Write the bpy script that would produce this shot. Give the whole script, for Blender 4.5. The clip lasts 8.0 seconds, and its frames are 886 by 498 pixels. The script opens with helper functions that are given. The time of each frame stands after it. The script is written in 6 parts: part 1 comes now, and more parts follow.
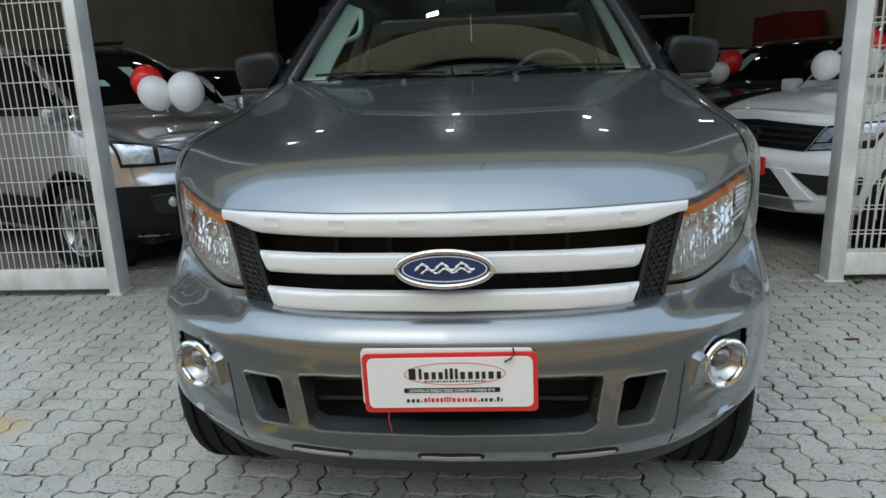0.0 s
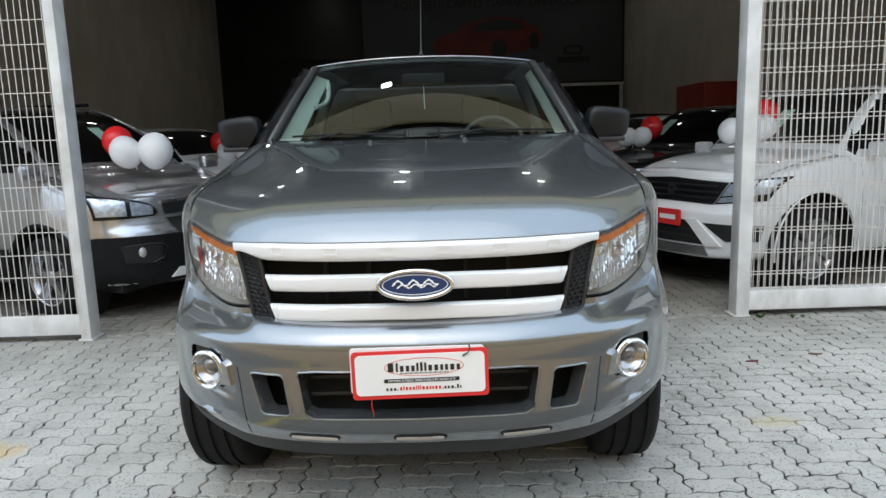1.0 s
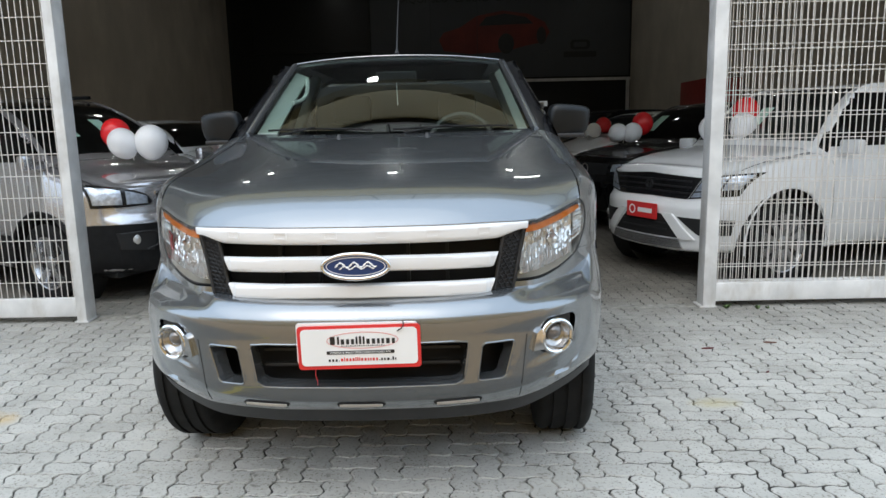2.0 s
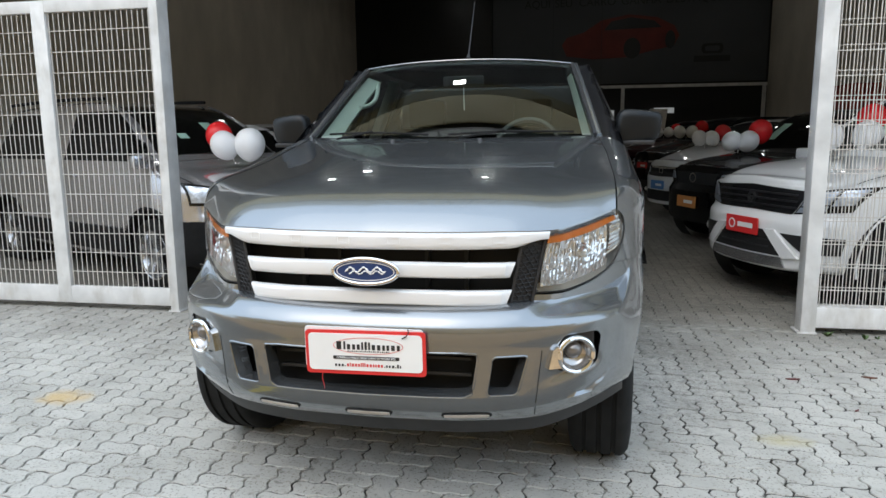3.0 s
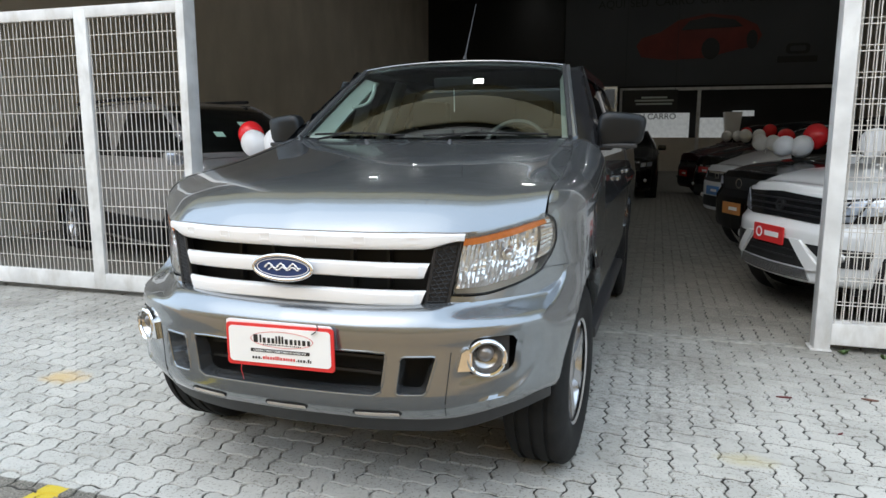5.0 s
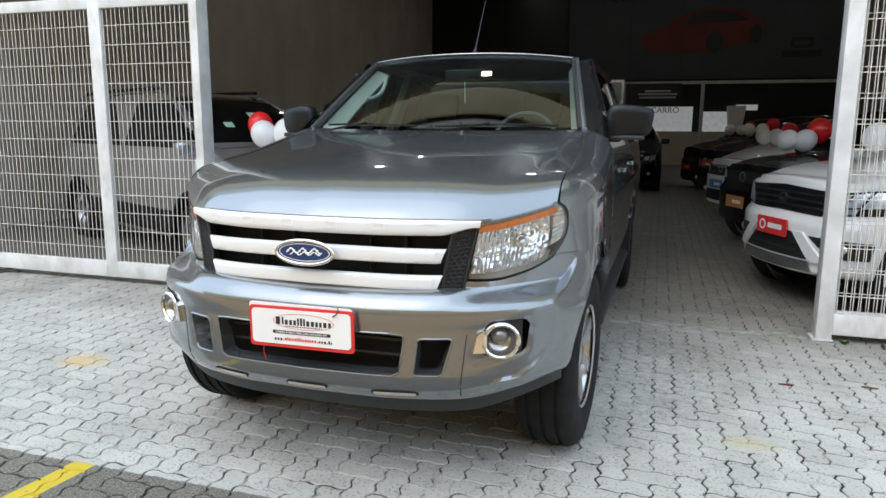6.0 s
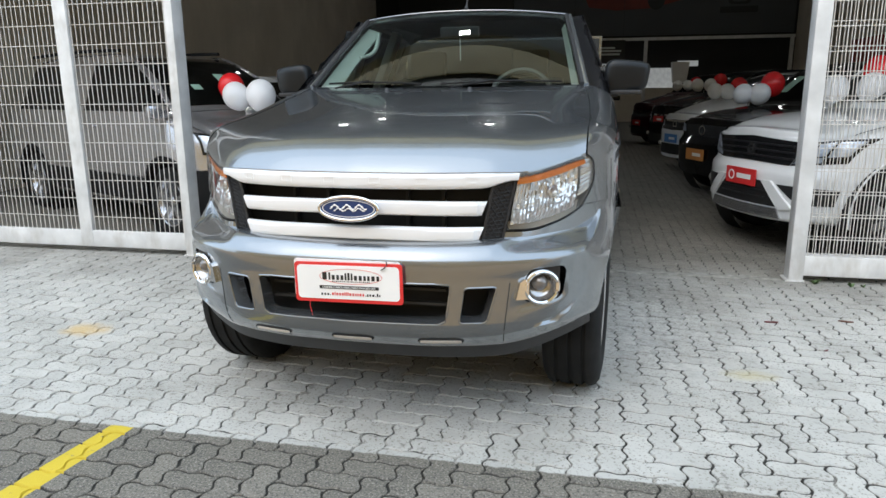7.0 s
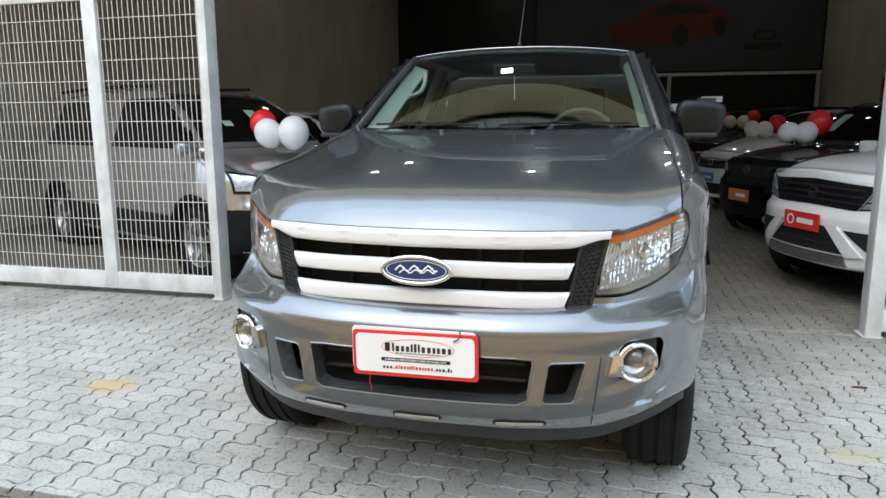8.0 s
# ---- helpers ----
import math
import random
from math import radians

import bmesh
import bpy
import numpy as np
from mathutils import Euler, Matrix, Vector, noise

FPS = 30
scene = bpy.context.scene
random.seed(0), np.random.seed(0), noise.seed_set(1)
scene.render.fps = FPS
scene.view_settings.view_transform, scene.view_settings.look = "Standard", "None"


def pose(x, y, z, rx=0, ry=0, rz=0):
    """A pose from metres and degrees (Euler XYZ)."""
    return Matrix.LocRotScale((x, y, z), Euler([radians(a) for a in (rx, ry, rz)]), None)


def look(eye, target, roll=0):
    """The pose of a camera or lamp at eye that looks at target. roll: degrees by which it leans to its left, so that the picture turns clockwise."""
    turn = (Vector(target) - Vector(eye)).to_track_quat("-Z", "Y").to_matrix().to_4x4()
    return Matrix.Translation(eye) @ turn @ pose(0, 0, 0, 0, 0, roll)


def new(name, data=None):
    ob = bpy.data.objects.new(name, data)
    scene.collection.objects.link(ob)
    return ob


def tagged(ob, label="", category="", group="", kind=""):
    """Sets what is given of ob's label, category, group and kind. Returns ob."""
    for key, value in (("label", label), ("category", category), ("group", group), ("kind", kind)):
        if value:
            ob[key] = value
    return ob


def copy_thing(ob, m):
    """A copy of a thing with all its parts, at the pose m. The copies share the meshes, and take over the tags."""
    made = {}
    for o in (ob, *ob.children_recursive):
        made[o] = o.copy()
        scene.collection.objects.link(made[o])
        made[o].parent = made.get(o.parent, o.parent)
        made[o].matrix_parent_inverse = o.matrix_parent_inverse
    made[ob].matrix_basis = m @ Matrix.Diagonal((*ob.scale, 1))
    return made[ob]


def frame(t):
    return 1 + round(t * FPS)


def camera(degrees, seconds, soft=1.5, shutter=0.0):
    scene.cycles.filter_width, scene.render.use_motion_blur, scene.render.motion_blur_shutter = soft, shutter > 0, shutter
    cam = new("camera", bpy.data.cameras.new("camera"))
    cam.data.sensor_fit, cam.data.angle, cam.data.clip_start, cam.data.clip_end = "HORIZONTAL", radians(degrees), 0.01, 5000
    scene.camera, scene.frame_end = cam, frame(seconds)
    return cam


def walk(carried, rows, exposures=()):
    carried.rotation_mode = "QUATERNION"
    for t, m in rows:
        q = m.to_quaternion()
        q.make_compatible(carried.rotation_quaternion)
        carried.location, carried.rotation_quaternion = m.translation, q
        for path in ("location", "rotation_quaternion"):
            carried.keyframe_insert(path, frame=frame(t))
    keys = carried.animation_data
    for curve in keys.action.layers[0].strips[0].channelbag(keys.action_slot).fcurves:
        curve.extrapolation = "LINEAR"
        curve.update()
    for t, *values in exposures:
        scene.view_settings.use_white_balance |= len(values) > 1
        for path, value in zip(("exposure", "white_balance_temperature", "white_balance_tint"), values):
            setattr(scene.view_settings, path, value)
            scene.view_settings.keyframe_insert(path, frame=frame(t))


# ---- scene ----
cam = camera(65.7, 8.0)
PATH = [
    (0, (0.111, -1.699, 1.351), (-0.035, 0.234, 0.858), -2.1),
    (0.5, (0.086, -1.945, 1.374), (0.015, 0.023, 1.024), -0.9),
    (1, (0.064, -2.182, 1.355), (0.084, -0.209, 1.026), -1.7),
    (1.2, (0.064, -2.22, 1.348), (0.109, -0.251, 1.002), -1.6),
    (2.3, (0.415, -2.43, 1.362), (0.327, -0.462, 1.016), -1.0),
    (2.5, (0.474, -2.417, 1.343), (0.287, -0.454, 1.009), -1.5),
    (3, (0.654, -2.298, 1.349), (0.29, -0.359, 1.025), -0.6),
    (3.5, (0.873, -2.221, 1.351), (0.432, -0.3, 1.017), -0.7),
    (4, (1.084, -2.216, 1.369), (0.507, -0.328, 1.046), 1.1),
    (4.5, (1.172, -2.199, 1.365), (0.587, -0.316, 1.03), -0.2),
    (4.7, (1.183, -2.187, 1.359), (0.6, -0.301, 1.039), 0.0),
    (5.8, (1.18, -2.239, 1.328), (0.592, -0.355, 1.003), 0.2),
    (6, (1.159, -2.285, 1.339), (0.573, -0.404, 0.998), 0.4),
    (6.5, (0.992, -2.439, 1.313), (0.5, -0.544, 0.903), -1.2),
    (7, (0.849, -2.465, 1.323), (0.426, -0.562, 0.873), -0.5),
    (7.5, (0.719, -2.323, 1.305), (0.264, -0.418, 0.902), -0.1),
    (8, (0.581, -2.198, 1.365), (0.111, -0.288, 1.007), -0.2),
]
EXPOSURES = [(0, 0.18, 6150, 3), (0.5, 0.44, 6150, 4), (1.0, 0.65, 6200, 6)] + [(t, stops, 6250, 7) for t, stops in ((2.5, 0.7), (3.5, 0.79), (4.5, 0.89), (6.5, 0.86), (8, 0.88))]
walk(cam, [(t, look(eye, target, roll)) for t, eye, target, roll in PATH], EXPOSURES)
from mathutils.bvhtree import BVHTree

# ---- light: overcast daylight from the street, tubes in the hall ----
world = bpy.data.worlds.new("sky")
scene.world = world
world.use_nodes = True
wn = world.node_tree
sky = wn.nodes.new("ShaderNodeTexSky")
sky.sky_type = "NISHITA"
sky.sun_disc = False
sky.sun_elevation, sky.sun_rotation = radians(52), radians(200)
sky.air_density, sky.dust_density, sky.ozone_density = 1.0, 4.0, 1.0
soften = wn.nodes.new("ShaderNodeMixRGB")
soften.inputs["Fac"].default_value = 0.65
soften.inputs["Color2"].default_value = (6.6, 7.7, 9.0, 1)
wn.links.new(sky.outputs[0], soften.inputs["Color1"])
bg = wn.nodes["Background"]
wn.links.new(soften.outputs[0], bg.inputs[0])
bg.inputs[1].default_value = 0.182
sun = new("sun", bpy.data.lights.new("sun", "SUN"))
sun.data.energy, sun.data.angle, sun.data.color = 0.35, radians(80), (1.0, 0.96, 0.9)
sun.matrix_world = look((0, 0, 0), (0.25, 0.62, -1.0))


# ---- materials ----
def mat(name, color, rough=0.5, metal=0.0, coat=0.0, var=0.15, scale=6.0, bump=0.0, bscale=80.0, flakes=0.0, emit=None, spec=0.5):
    m = bpy.data.materials.new(name)
    m.use_nodes = True
    nt = m.node_tree
    b = nt.nodes["Principled BSDF"]
    b.inputs["Roughness"].default_value = rough
    b.inputs["Metallic"].default_value = metal
    b.inputs["Coat Weight"].default_value = coat
    b.inputs["Coat Roughness"].default_value = 0.03
    b.inputs["Specular IOR Level"].default_value = spec
    tc = nt.nodes.new("ShaderNodeTexCoord")
    n1 = nt.nodes.new("ShaderNodeTexNoise")
    n1.inputs["Scale"].default_value, n1.inputs["Detail"].default_value = scale, 8
    nt.links.new(tc.outputs["Object"], n1.inputs["Vector"])
    ramp = nt.nodes.new("ShaderNodeMapRange")
    ramp.inputs[1].default_value, ramp.inputs[2].default_value = 0.3, 0.7
    ramp.inputs[3].default_value, ramp.inputs[4].default_value = 1 - var, 1 + var
    nt.links.new(n1.outputs[0], ramp.inputs[0])
    mul = nt.nodes.new("ShaderNodeVectorMath")
    mul.operation = "SCALE"
    mul.inputs[0].default_value = color
    nt.links.new(ramp.outputs[0], mul.inputs["Scale"])
    nt.links.new(mul.outputs[0], b.inputs["Base Color"])
    if bump or flakes:
        n2 = nt.nodes.new("ShaderNodeTexNoise")
        n2.inputs["Scale"].default_value, n2.inputs["Detail"].default_value = bscale, 4
        nt.links.new(tc.outputs["Object"], n2.inputs["Vector"])
        bp = nt.nodes.new("ShaderNodeBump")
        bp.inputs["Strength"].default_value, bp.inputs["Distance"].default_value = bump, 0.004
        nt.links.new(n2.outputs[0], bp.inputs["Height"])
        nt.links.new(bp.outputs[0], b.inputs["Normal"])
    if emit:
        b.inputs["Emission Color"].default_value = (*emit[:3], 1)
        b.inputs["Emission Strength"].default_value = emit[3]
    return m


def stained(m, color, scale, low, high, amount, stretch=1.0):
    """Adds patchy stains of a colour, longer along z by stretch."""
    nt = m.node_tree
    b = nt.nodes["Principled BSDF"]
    old = b.inputs["Base Color"].links[0].from_socket
    geo = nt.nodes.new("ShaderNodeNewGeometry")
    mp = nt.nodes.new("ShaderNodeMapping")
    mp.inputs["Scale"].default_value = (1, 1, 1 / stretch)
    nt.links.new(geo.outputs["Position"], mp.inputs["Vector"])
    n = nt.nodes.new("ShaderNodeTexNoise")
    n.inputs["Scale"].default_value, n.inputs["Detail"].default_value, n.inputs["Roughness"].default_value = scale, 7, 0.65
    nt.links.new(mp.outputs[0], n.inputs["Vector"])
    r = nt.nodes.new("ShaderNodeMapRange")
    for i, v in enumerate((low, high, 0.0, amount)):
        r.inputs[i + 1].default_value = v
    nt.links.new(n.outputs[0], r.inputs[0])
    mx = nt.nodes.new("ShaderNodeMixRGB")
    mx.inputs["Color2"].default_value = (*color, 1)
    nt.links.new(r.outputs[0], mx.inputs["Fac"])
    nt.links.new(old, mx.inputs["Color1"])
    nt.links.new(mx.outputs[0], b.inputs["Base Color"])
    return m


def glass(name, tint, gloss=1.0, rough=0.0):
    m = bpy.data.materials.new(name)
    m.use_nodes = True
    nt = m.node_tree
    nt.nodes.remove(nt.nodes["Principled BSDF"])
    tr = nt.nodes.new("ShaderNodeBsdfTransparent")
    tr.inputs[0].default_value = (*tint, 1)
    gl = nt.nodes.new("ShaderNodeBsdfGlossy")
    gl.inputs["Roughness"].default_value = rough
    fr = nt.nodes.new("ShaderNodeFresnel")
    fr.inputs[0].default_value = 1.5
    sc = nt.nodes.new("ShaderNodeMath")
    sc.operation = "MULTIPLY"
    sc.use_clamp = True
    sc.inputs[1].default_value = gloss
    nt.links.new(fr.outputs[0], sc.inputs[0])
    mx = nt.nodes.new("ShaderNodeMixShader")
    nt.links.new(sc.outputs[0], mx.inputs[0])
    nt.links.new(tr.outputs[0], mx.inputs[1])
    nt.links.new(gl.outputs[0], mx.inputs[2])
    nt.links.new(mx.outputs[0], nt.nodes["Material Output"].inputs[0])
    return m


PAINT = mat("grey_metallic_paint", (0.235, 0.25, 0.264), 0.24, 0.82, 1.0, 0.03, 3.0)
PAINT.node_tree.nodes["Principled BSDF"].inputs["Coat IOR"].default_value = 1.65
PAINT.node_tree.nodes["Principled BSDF"].inputs["Coat Roughness"].default_value = 0.006
PLASTIC = mat("black_plastic", (0.018, 0.018, 0.019), 0.45, var=0.2, scale=20, bump=0.08, bscale=300)
DARK = mat("dark_cavity", (0.008, 0.008, 0.008), 0.7, var=0.3)
SATIN = mat("satin_silver", (0.76, 0.765, 0.77), 0.4, 0.12, 0.15, 0.03, 4)
CHROME = mat("chrome", (0.82, 0.82, 0.82), 0.06, 1.0, var=0.03)
RUBBER = mat("tyre_rubber", (0.011, 0.011, 0.011), 0.8, var=0.35, scale=14, bump=0.25, bscale=60, spec=0.25)
ALLOY = mat("alloy", (0.55, 0.55, 0.56), 0.25, 0.9, var=0.05)
REFLECTOR = mat("lamp_reflector", (0.96, 0.955, 0.94), 0.09, 0.72, var=0.05)
LAMPCHROME = mat("faceted_lamp_chrome", (0.55, 0.6, 0.68), 0.3, 0.8, var=0.3, scale=30, bump=1.0, bscale=35)
LAMPBOWL = mat("lamp_bowl", (0.8, 0.8, 0.78), 0.2, 0.8)
LAMPRIM = mat("grey_bezel", (0.62, 0.6, 0.54), 0.35, 0.2)
FOGBOWL = mat("fog_bowl", (0.42, 0.41, 0.4), 0.2, 0.85)
MIRRORSHELL = mat("mirror_shell", (0.008, 0.009, 0.01), 0.3, 0.0, 0.0, spec=0.25)
GLOSSBLACK = mat("glossy_black", (0.01, 0.01, 0.011), 0.16, 0.0, 0.2, spec=0.35)
AMBER = mat("amber_plastic", (0.85, 0.27, 0.04), 0.18, 0.1, 0.6, 0.12, 60)
# colour of a painted-in reflection in one headlamp
REDREFLECT = mat("red_plastic", (0.45, 0.02, 0.02), 0.2, 0.0, 0.5, 0.1)
NAVY = mat("navy_enamel", (0.01, 0.035, 0.13), 0.3, 0.0, 0.35, 0.08)
WHITEP = mat("white_card", (0.8, 0.8, 0.79), 0.4, var=0.03)
REDP = mat("red_card", (0.62, 0.03, 0.03), 0.4, var=0.05)
BLACKP = mat("black_ink", (0.015, 0.015, 0.015), 0.5, var=0.1)
TRIM = mat("light_grey_trim", (0.58, 0.63, 0.59), 0.6, var=0.06)
SEATM = mat("grey_cloth", (0.03, 0.03, 0.028), 0.9, var=0.15, scale=40)
BEIGEIN = mat("interior_plastic", (0.16, 0.15, 0.13), 0.6, var=0.12)
WINDSCREEN = glass("windscreen_glass", (0.66, 0.76, 0.72), 1.9)
SIDEGLASS = glass("tinted_glass", (0.02, 0.022, 0.022), 0.8)
LENS = glass("clear_lens", (0.93, 0.94, 0.94), 1.0)
CARGLASS = glass("car_glass", (0.12, 0.14, 0.13), 1.2)
SILVERC = mat("silver_car_paint", (0.57, 0.56, 0.575), 0.24, 0.8, 1.0, 0.04, 3)
SILVERC.node_tree.nodes["Principled BSDF"].inputs["Coat IOR"].default_value = 1.8
WHITEC = mat("white_car_paint", (0.76, 0.77, 0.77), 0.3, 0.0, 1.0, 0.03, 3)
BLACKC = mat("black_car_paint", (0.003, 0.003, 0.0035), 0.4, 0.0, 0.7, 0.1, 3, spec=0.05)
REDC = mat("red_car_paint", (0.035, 0.004, 0.006), 0.3, 0.3, 1.0, 0.1, 3)
CLAD = mat("rough_black_cladding", (0.009, 0.009, 0.0095), 0.6, var=0.2, scale=20, bump=0.1, bscale=200, spec=0.2)
GATEW = mat("white_gate_paint", (0.63, 0.625, 0.61), 0.45, var=0.15, scale=5, bump=0.15, bscale=40)
WIREM = mat("galvanised_white_wire", (0.6, 0.57, 0.525), 0.5, 0.1, var=0.1, scale=12)
WALLM = mat("grey_plaster", (0.6, 0.545, 0.455), 0.85, var=0.1, scale=0.8, bump=0.2, bscale=18)
FASCIA = mat("beige_plaster", (0.34, 0.31, 0.18), 0.8, var=0.12, scale=0.9, bump=0.2, bscale=14)
CLADDING = mat("grey_green_panels", (0.3, 0.33, 0.3), 0.5, var=0.1, scale=2)
stained(GATEW, (0.3, 0.25, 0.18), 6.0, 0.52, 0.72, 0.38, 2.5)
stained(WALLM, (0.46, 0.42, 0.35), 0.9, 0.45, 0.7, 0.6, 2.0)
CEILM = mat("dark_steel_ceiling", (0.42, 0.435, 0.45), 0.8, var=0.2, scale=1.5)
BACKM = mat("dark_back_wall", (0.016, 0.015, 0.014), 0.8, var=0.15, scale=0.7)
WBALLOON = mat("white_latex", (0.8, 0.8, 0.8), 0.28, var=0.04)
RBALLOON = mat("red_latex", (0.72, 0.02, 0.025), 0.25, var=0.06)
PAPERG = mat("green_leaflet", (0.35, 0.55, 0.45), 0.5, var=0.1)
ORANGEP = mat("orange_card", (0.5, 0.2, 0.05), 0.5, var=0.1)
BLUEP = mat("blue_card", (0.08, 0.22, 0.5), 0.5, var=0.1)
LEAFM = mat("weed_leaf", (0.07, 0.12, 0.03), 0.6, var=0.3, scale=30)
LAMPM = mat("lamp_tube", (0.9, 0.9, 0.9), 0.5, emit=(1.0, 0.98, 0.94, 38.0))


# ---- mesh helpers ----
def link(name, bm, material, smooth=True):
    me = bpy.data.meshes.new(name)
    bm.normal_update()
    bm.to_mesh(me)
    bm.free()
    for m in material if isinstance(material, (list, tuple)) else [material]:
        me.materials.append(m)
    if smooth:
        me.shade_smooth()
        me.set_sharp_from_angle(angle=radians(38))
    return new(name, me)


def part(name, bm, material, parent, label=""):
    ob = link(name, bm, material)
    ob.parent = parent
    return tagged(ob, label)


def thing(name, label, category, group="", m=None):
    e = new(name)
    e.empty_display_size = 0.1
    if m is not None:
        e.matrix_world = m
    return tagged(e, label, category, group)


def structure(name, bm, material, label, category=""):
    return tagged(link(name, bm, material), label, category, kind="structure")


def box(bm, x0, x1, y0, y1, z0, z1, bevel=0.0, m=None):
    made = bmesh.ops.create_cube(bm, size=1)["verts"]
    for v in made:
        v.co = Vector(((x0 + x1) / 2 + v.co.x * (x1 - x0), (y0 + y1) / 2 + v.co.y * (y1 - y0), (z0 + z1) / 2 + v.co.z * (z1 - z0)))
    if bevel:
        es = list({e for v in made for e in v.link_edges})
        r = bmesh.ops.bevel(bm, geom=es, offset=bevel, segments=2, profile=0.6, affect="EDGES")
        made = list({v for f in r["faces"] for v in f.verts} | {v for v in made if v.is_valid})
    if m is not None:
        for v in made:
            v.co = m @ v.co
    return bm


def boxed(*a, **k):
    return box(bmesh.new(), *a, **k)


def spline(xs, ys):
    """A smooth curve through the points, without overshoot."""
    xs, ys = np.array(xs, float), np.array(ys, float)
    d = np.diff(ys) / np.diff(xs)
    g = np.zeros(len(xs))
    g[0], g[-1] = d[0], d[-1]
    for i in range(1, len(xs) - 1):
        g[i] = 0 if d[i - 1] * d[i] <= 0 else 2 * d[i - 1] * d[i] / (d[i - 1] + d[i])

    def f(x):
        x = min(max(x, xs[0]), xs[-1])
        i = min(int(np.searchsorted(xs, x, "right")) - 1, len(xs) - 2)
        h = xs[i + 1] - xs[i]
        t = (x - xs[i]) / h
        return float((1 + 2 * t) * (1 - t) ** 2 * ys[i] + t * (1 - t) ** 2 * h * g[i] + t * t * (3 - 2 * t) * ys[i + 1] + t * t * (t - 1) * h * g[i + 1])
    return f


def smooth(a, b, x):
    t = min(max((x - a) / (b - a), 0), 1)
    return t * t * (3 - 2 * t)


def lerp(a, b, t):
    return a + (b - a) * t


def rounded(cx, cy, hx, hy, r, shear=0.0, taper=0.0):
    """Signed distance to a rounded box in two coordinates, negative inside."""
    def f(a, b):
        a = a - cx - shear * (b - cy)
        k = hx * (1 + taper * (b - cy) / hy)
        qx, qy = abs(a) - k + r, abs(b - cy) - hy + r
        return math.hypot(max(qx, 0), max(qy, 0)) + min(max(qx, qy), 0) - r
    return f


def circle(cx, cy, r):
    return lambda a, b: math.hypot(a - cx, b - cy) - r


def sheet(P, cuts=(), keep=None, flange=None, bm=None):
    """A mesh over a grid of places P[i][j]. cuts: (axis, axis, signed distance, inward vector) cut holes with clean edges and a return."""
    bm = bm or bmesh.new()
    n, m = len(P), len(P[0])
    vs = [[bm.verts.new(P[i][j]) for j in range(m)] for i in range(n)]
    faces = [bm.faces.new((vs[i][j], vs[i + 1][j], vs[i + 1][j + 1], vs[i][j + 1])) for i in range(n - 1) for j in range(m - 1)]
    if keep:
        a, b, f = keep
        bad = [q for q in faces if f(q.calc_center_median()[a], q.calc_center_median()[b]) > 0]
        bmesh.ops.delete(bm, geom=bad, context="FACES")
        faces = [q for q in faces if q.is_valid]
        snap(bm, a, b, lambda s, t: -f(s, t))
    for a, b, f, ret in cuts:
        bad = [q for q in bm.faces if f(q.calc_center_median()[a], q.calc_center_median()[b]) < 0]
        bmesh.ops.delete(bm, geom=bad, context="FACES")
        moved = snap(bm, a, b, f)
        if ret is not None:
            es = [e for e in bm.edges if e.is_boundary and e.verts[0] in moved and e.verts[1] in moved]
            twin = {}
            for e in es:
                for v in e.verts:
                    if v not in twin:
                        twin[v] = bm.verts.new(v.co + Vector(ret(v.co) if callable(ret) else ret))
            for e in es:
                bm.faces.new((e.verts[0], e.verts[1], twin[e.verts[1]], twin[e.verts[0]]))
    if flange:
        es = [e for e in bm.edges if e.is_boundary]
        twin = {v: bm.verts.new(v.co + Vector(flange)) for v in {v for e in es for v in e.verts}}
        for e in es:
            bm.faces.new((e.verts[0], e.verts[1], twin[e.verts[1]], twin[e.verts[0]]))
    bmesh.ops.recalc_face_normals(bm, faces=bm.faces)
    return bm


def snap(bm, a, b, f):
    """Pulls the ragged edge left by a cut onto the line where f is nought."""
    moved = set()
    for v in bm.verts:
        if not v.is_boundary or not v.link_faces:
            continue
        d = f(v.co[a], v.co[b])
        if abs(d) > 0.035:
            continue
        for _ in range(3):
            d = f(v.co[a], v.co[b])
            h = 1e-4
            gx = (f(v.co[a] + h, v.co[b]) - f(v.co[a] - h, v.co[b])) / (2 * h)
            gy = (f(v.co[a], v.co[b] + h) - f(v.co[a], v.co[b] - h)) / (2 * h)
            k = gx * gx + gy * gy or 1
            v.co[a] -= d * gx / k
            v.co[b] -= d * gy / k
        moved.add(v)
    return moved


def grid(f, us, vs):
    return [[Vector(f(u, v)) for v in vs] for u in us]


def steps(a, b, n):
    return [a + (b - a) * i / (n - 1) for i in range(n)]


def tube(bm, pts, r, n=8, closed=False, squash=1.0):
    """A round bar along the points; r may be a list."""
    pts = [Vector(p) for p in pts]
    rings = []
    up = Vector((0.03, 0.02, 1)).normalized()
    for i, p in enumerate(pts):
        a = pts[(i - 1) % len(pts)] if closed or i else p
        b = pts[(i + 1) % len(pts)] if closed or i < len(pts) - 1 else p
        d = (b - a).normalized()
        u = (up if abs(d.dot(up)) < 0.95 else Vector((1, 0.05, 0))).cross(d).normalized()
        w = d.cross(u)
        k = r[i] if isinstance(r, (list, tuple)) else r
        rings.append([bm.verts.new(p + (u * math.cos(q) + w * math.sin(q) * squash) * k) for q in (2 * math.pi * j / n for j in range(n))])
    for i in range(len(rings) - (0 if closed else 1)):
        A, B = rings[i], rings[(i + 1) % len(rings)]
        for j in range(n):
            bm.faces.new((A[j], A[(j + 1) % n], B[(j + 1) % n], B[j]))
    if not closed:
        bm.faces.new(rings[0])
        bm.faces.new(rings[-1][::-1])
    bmesh.ops.recalc_face_normals(bm, faces=bm.faces)
    return bm


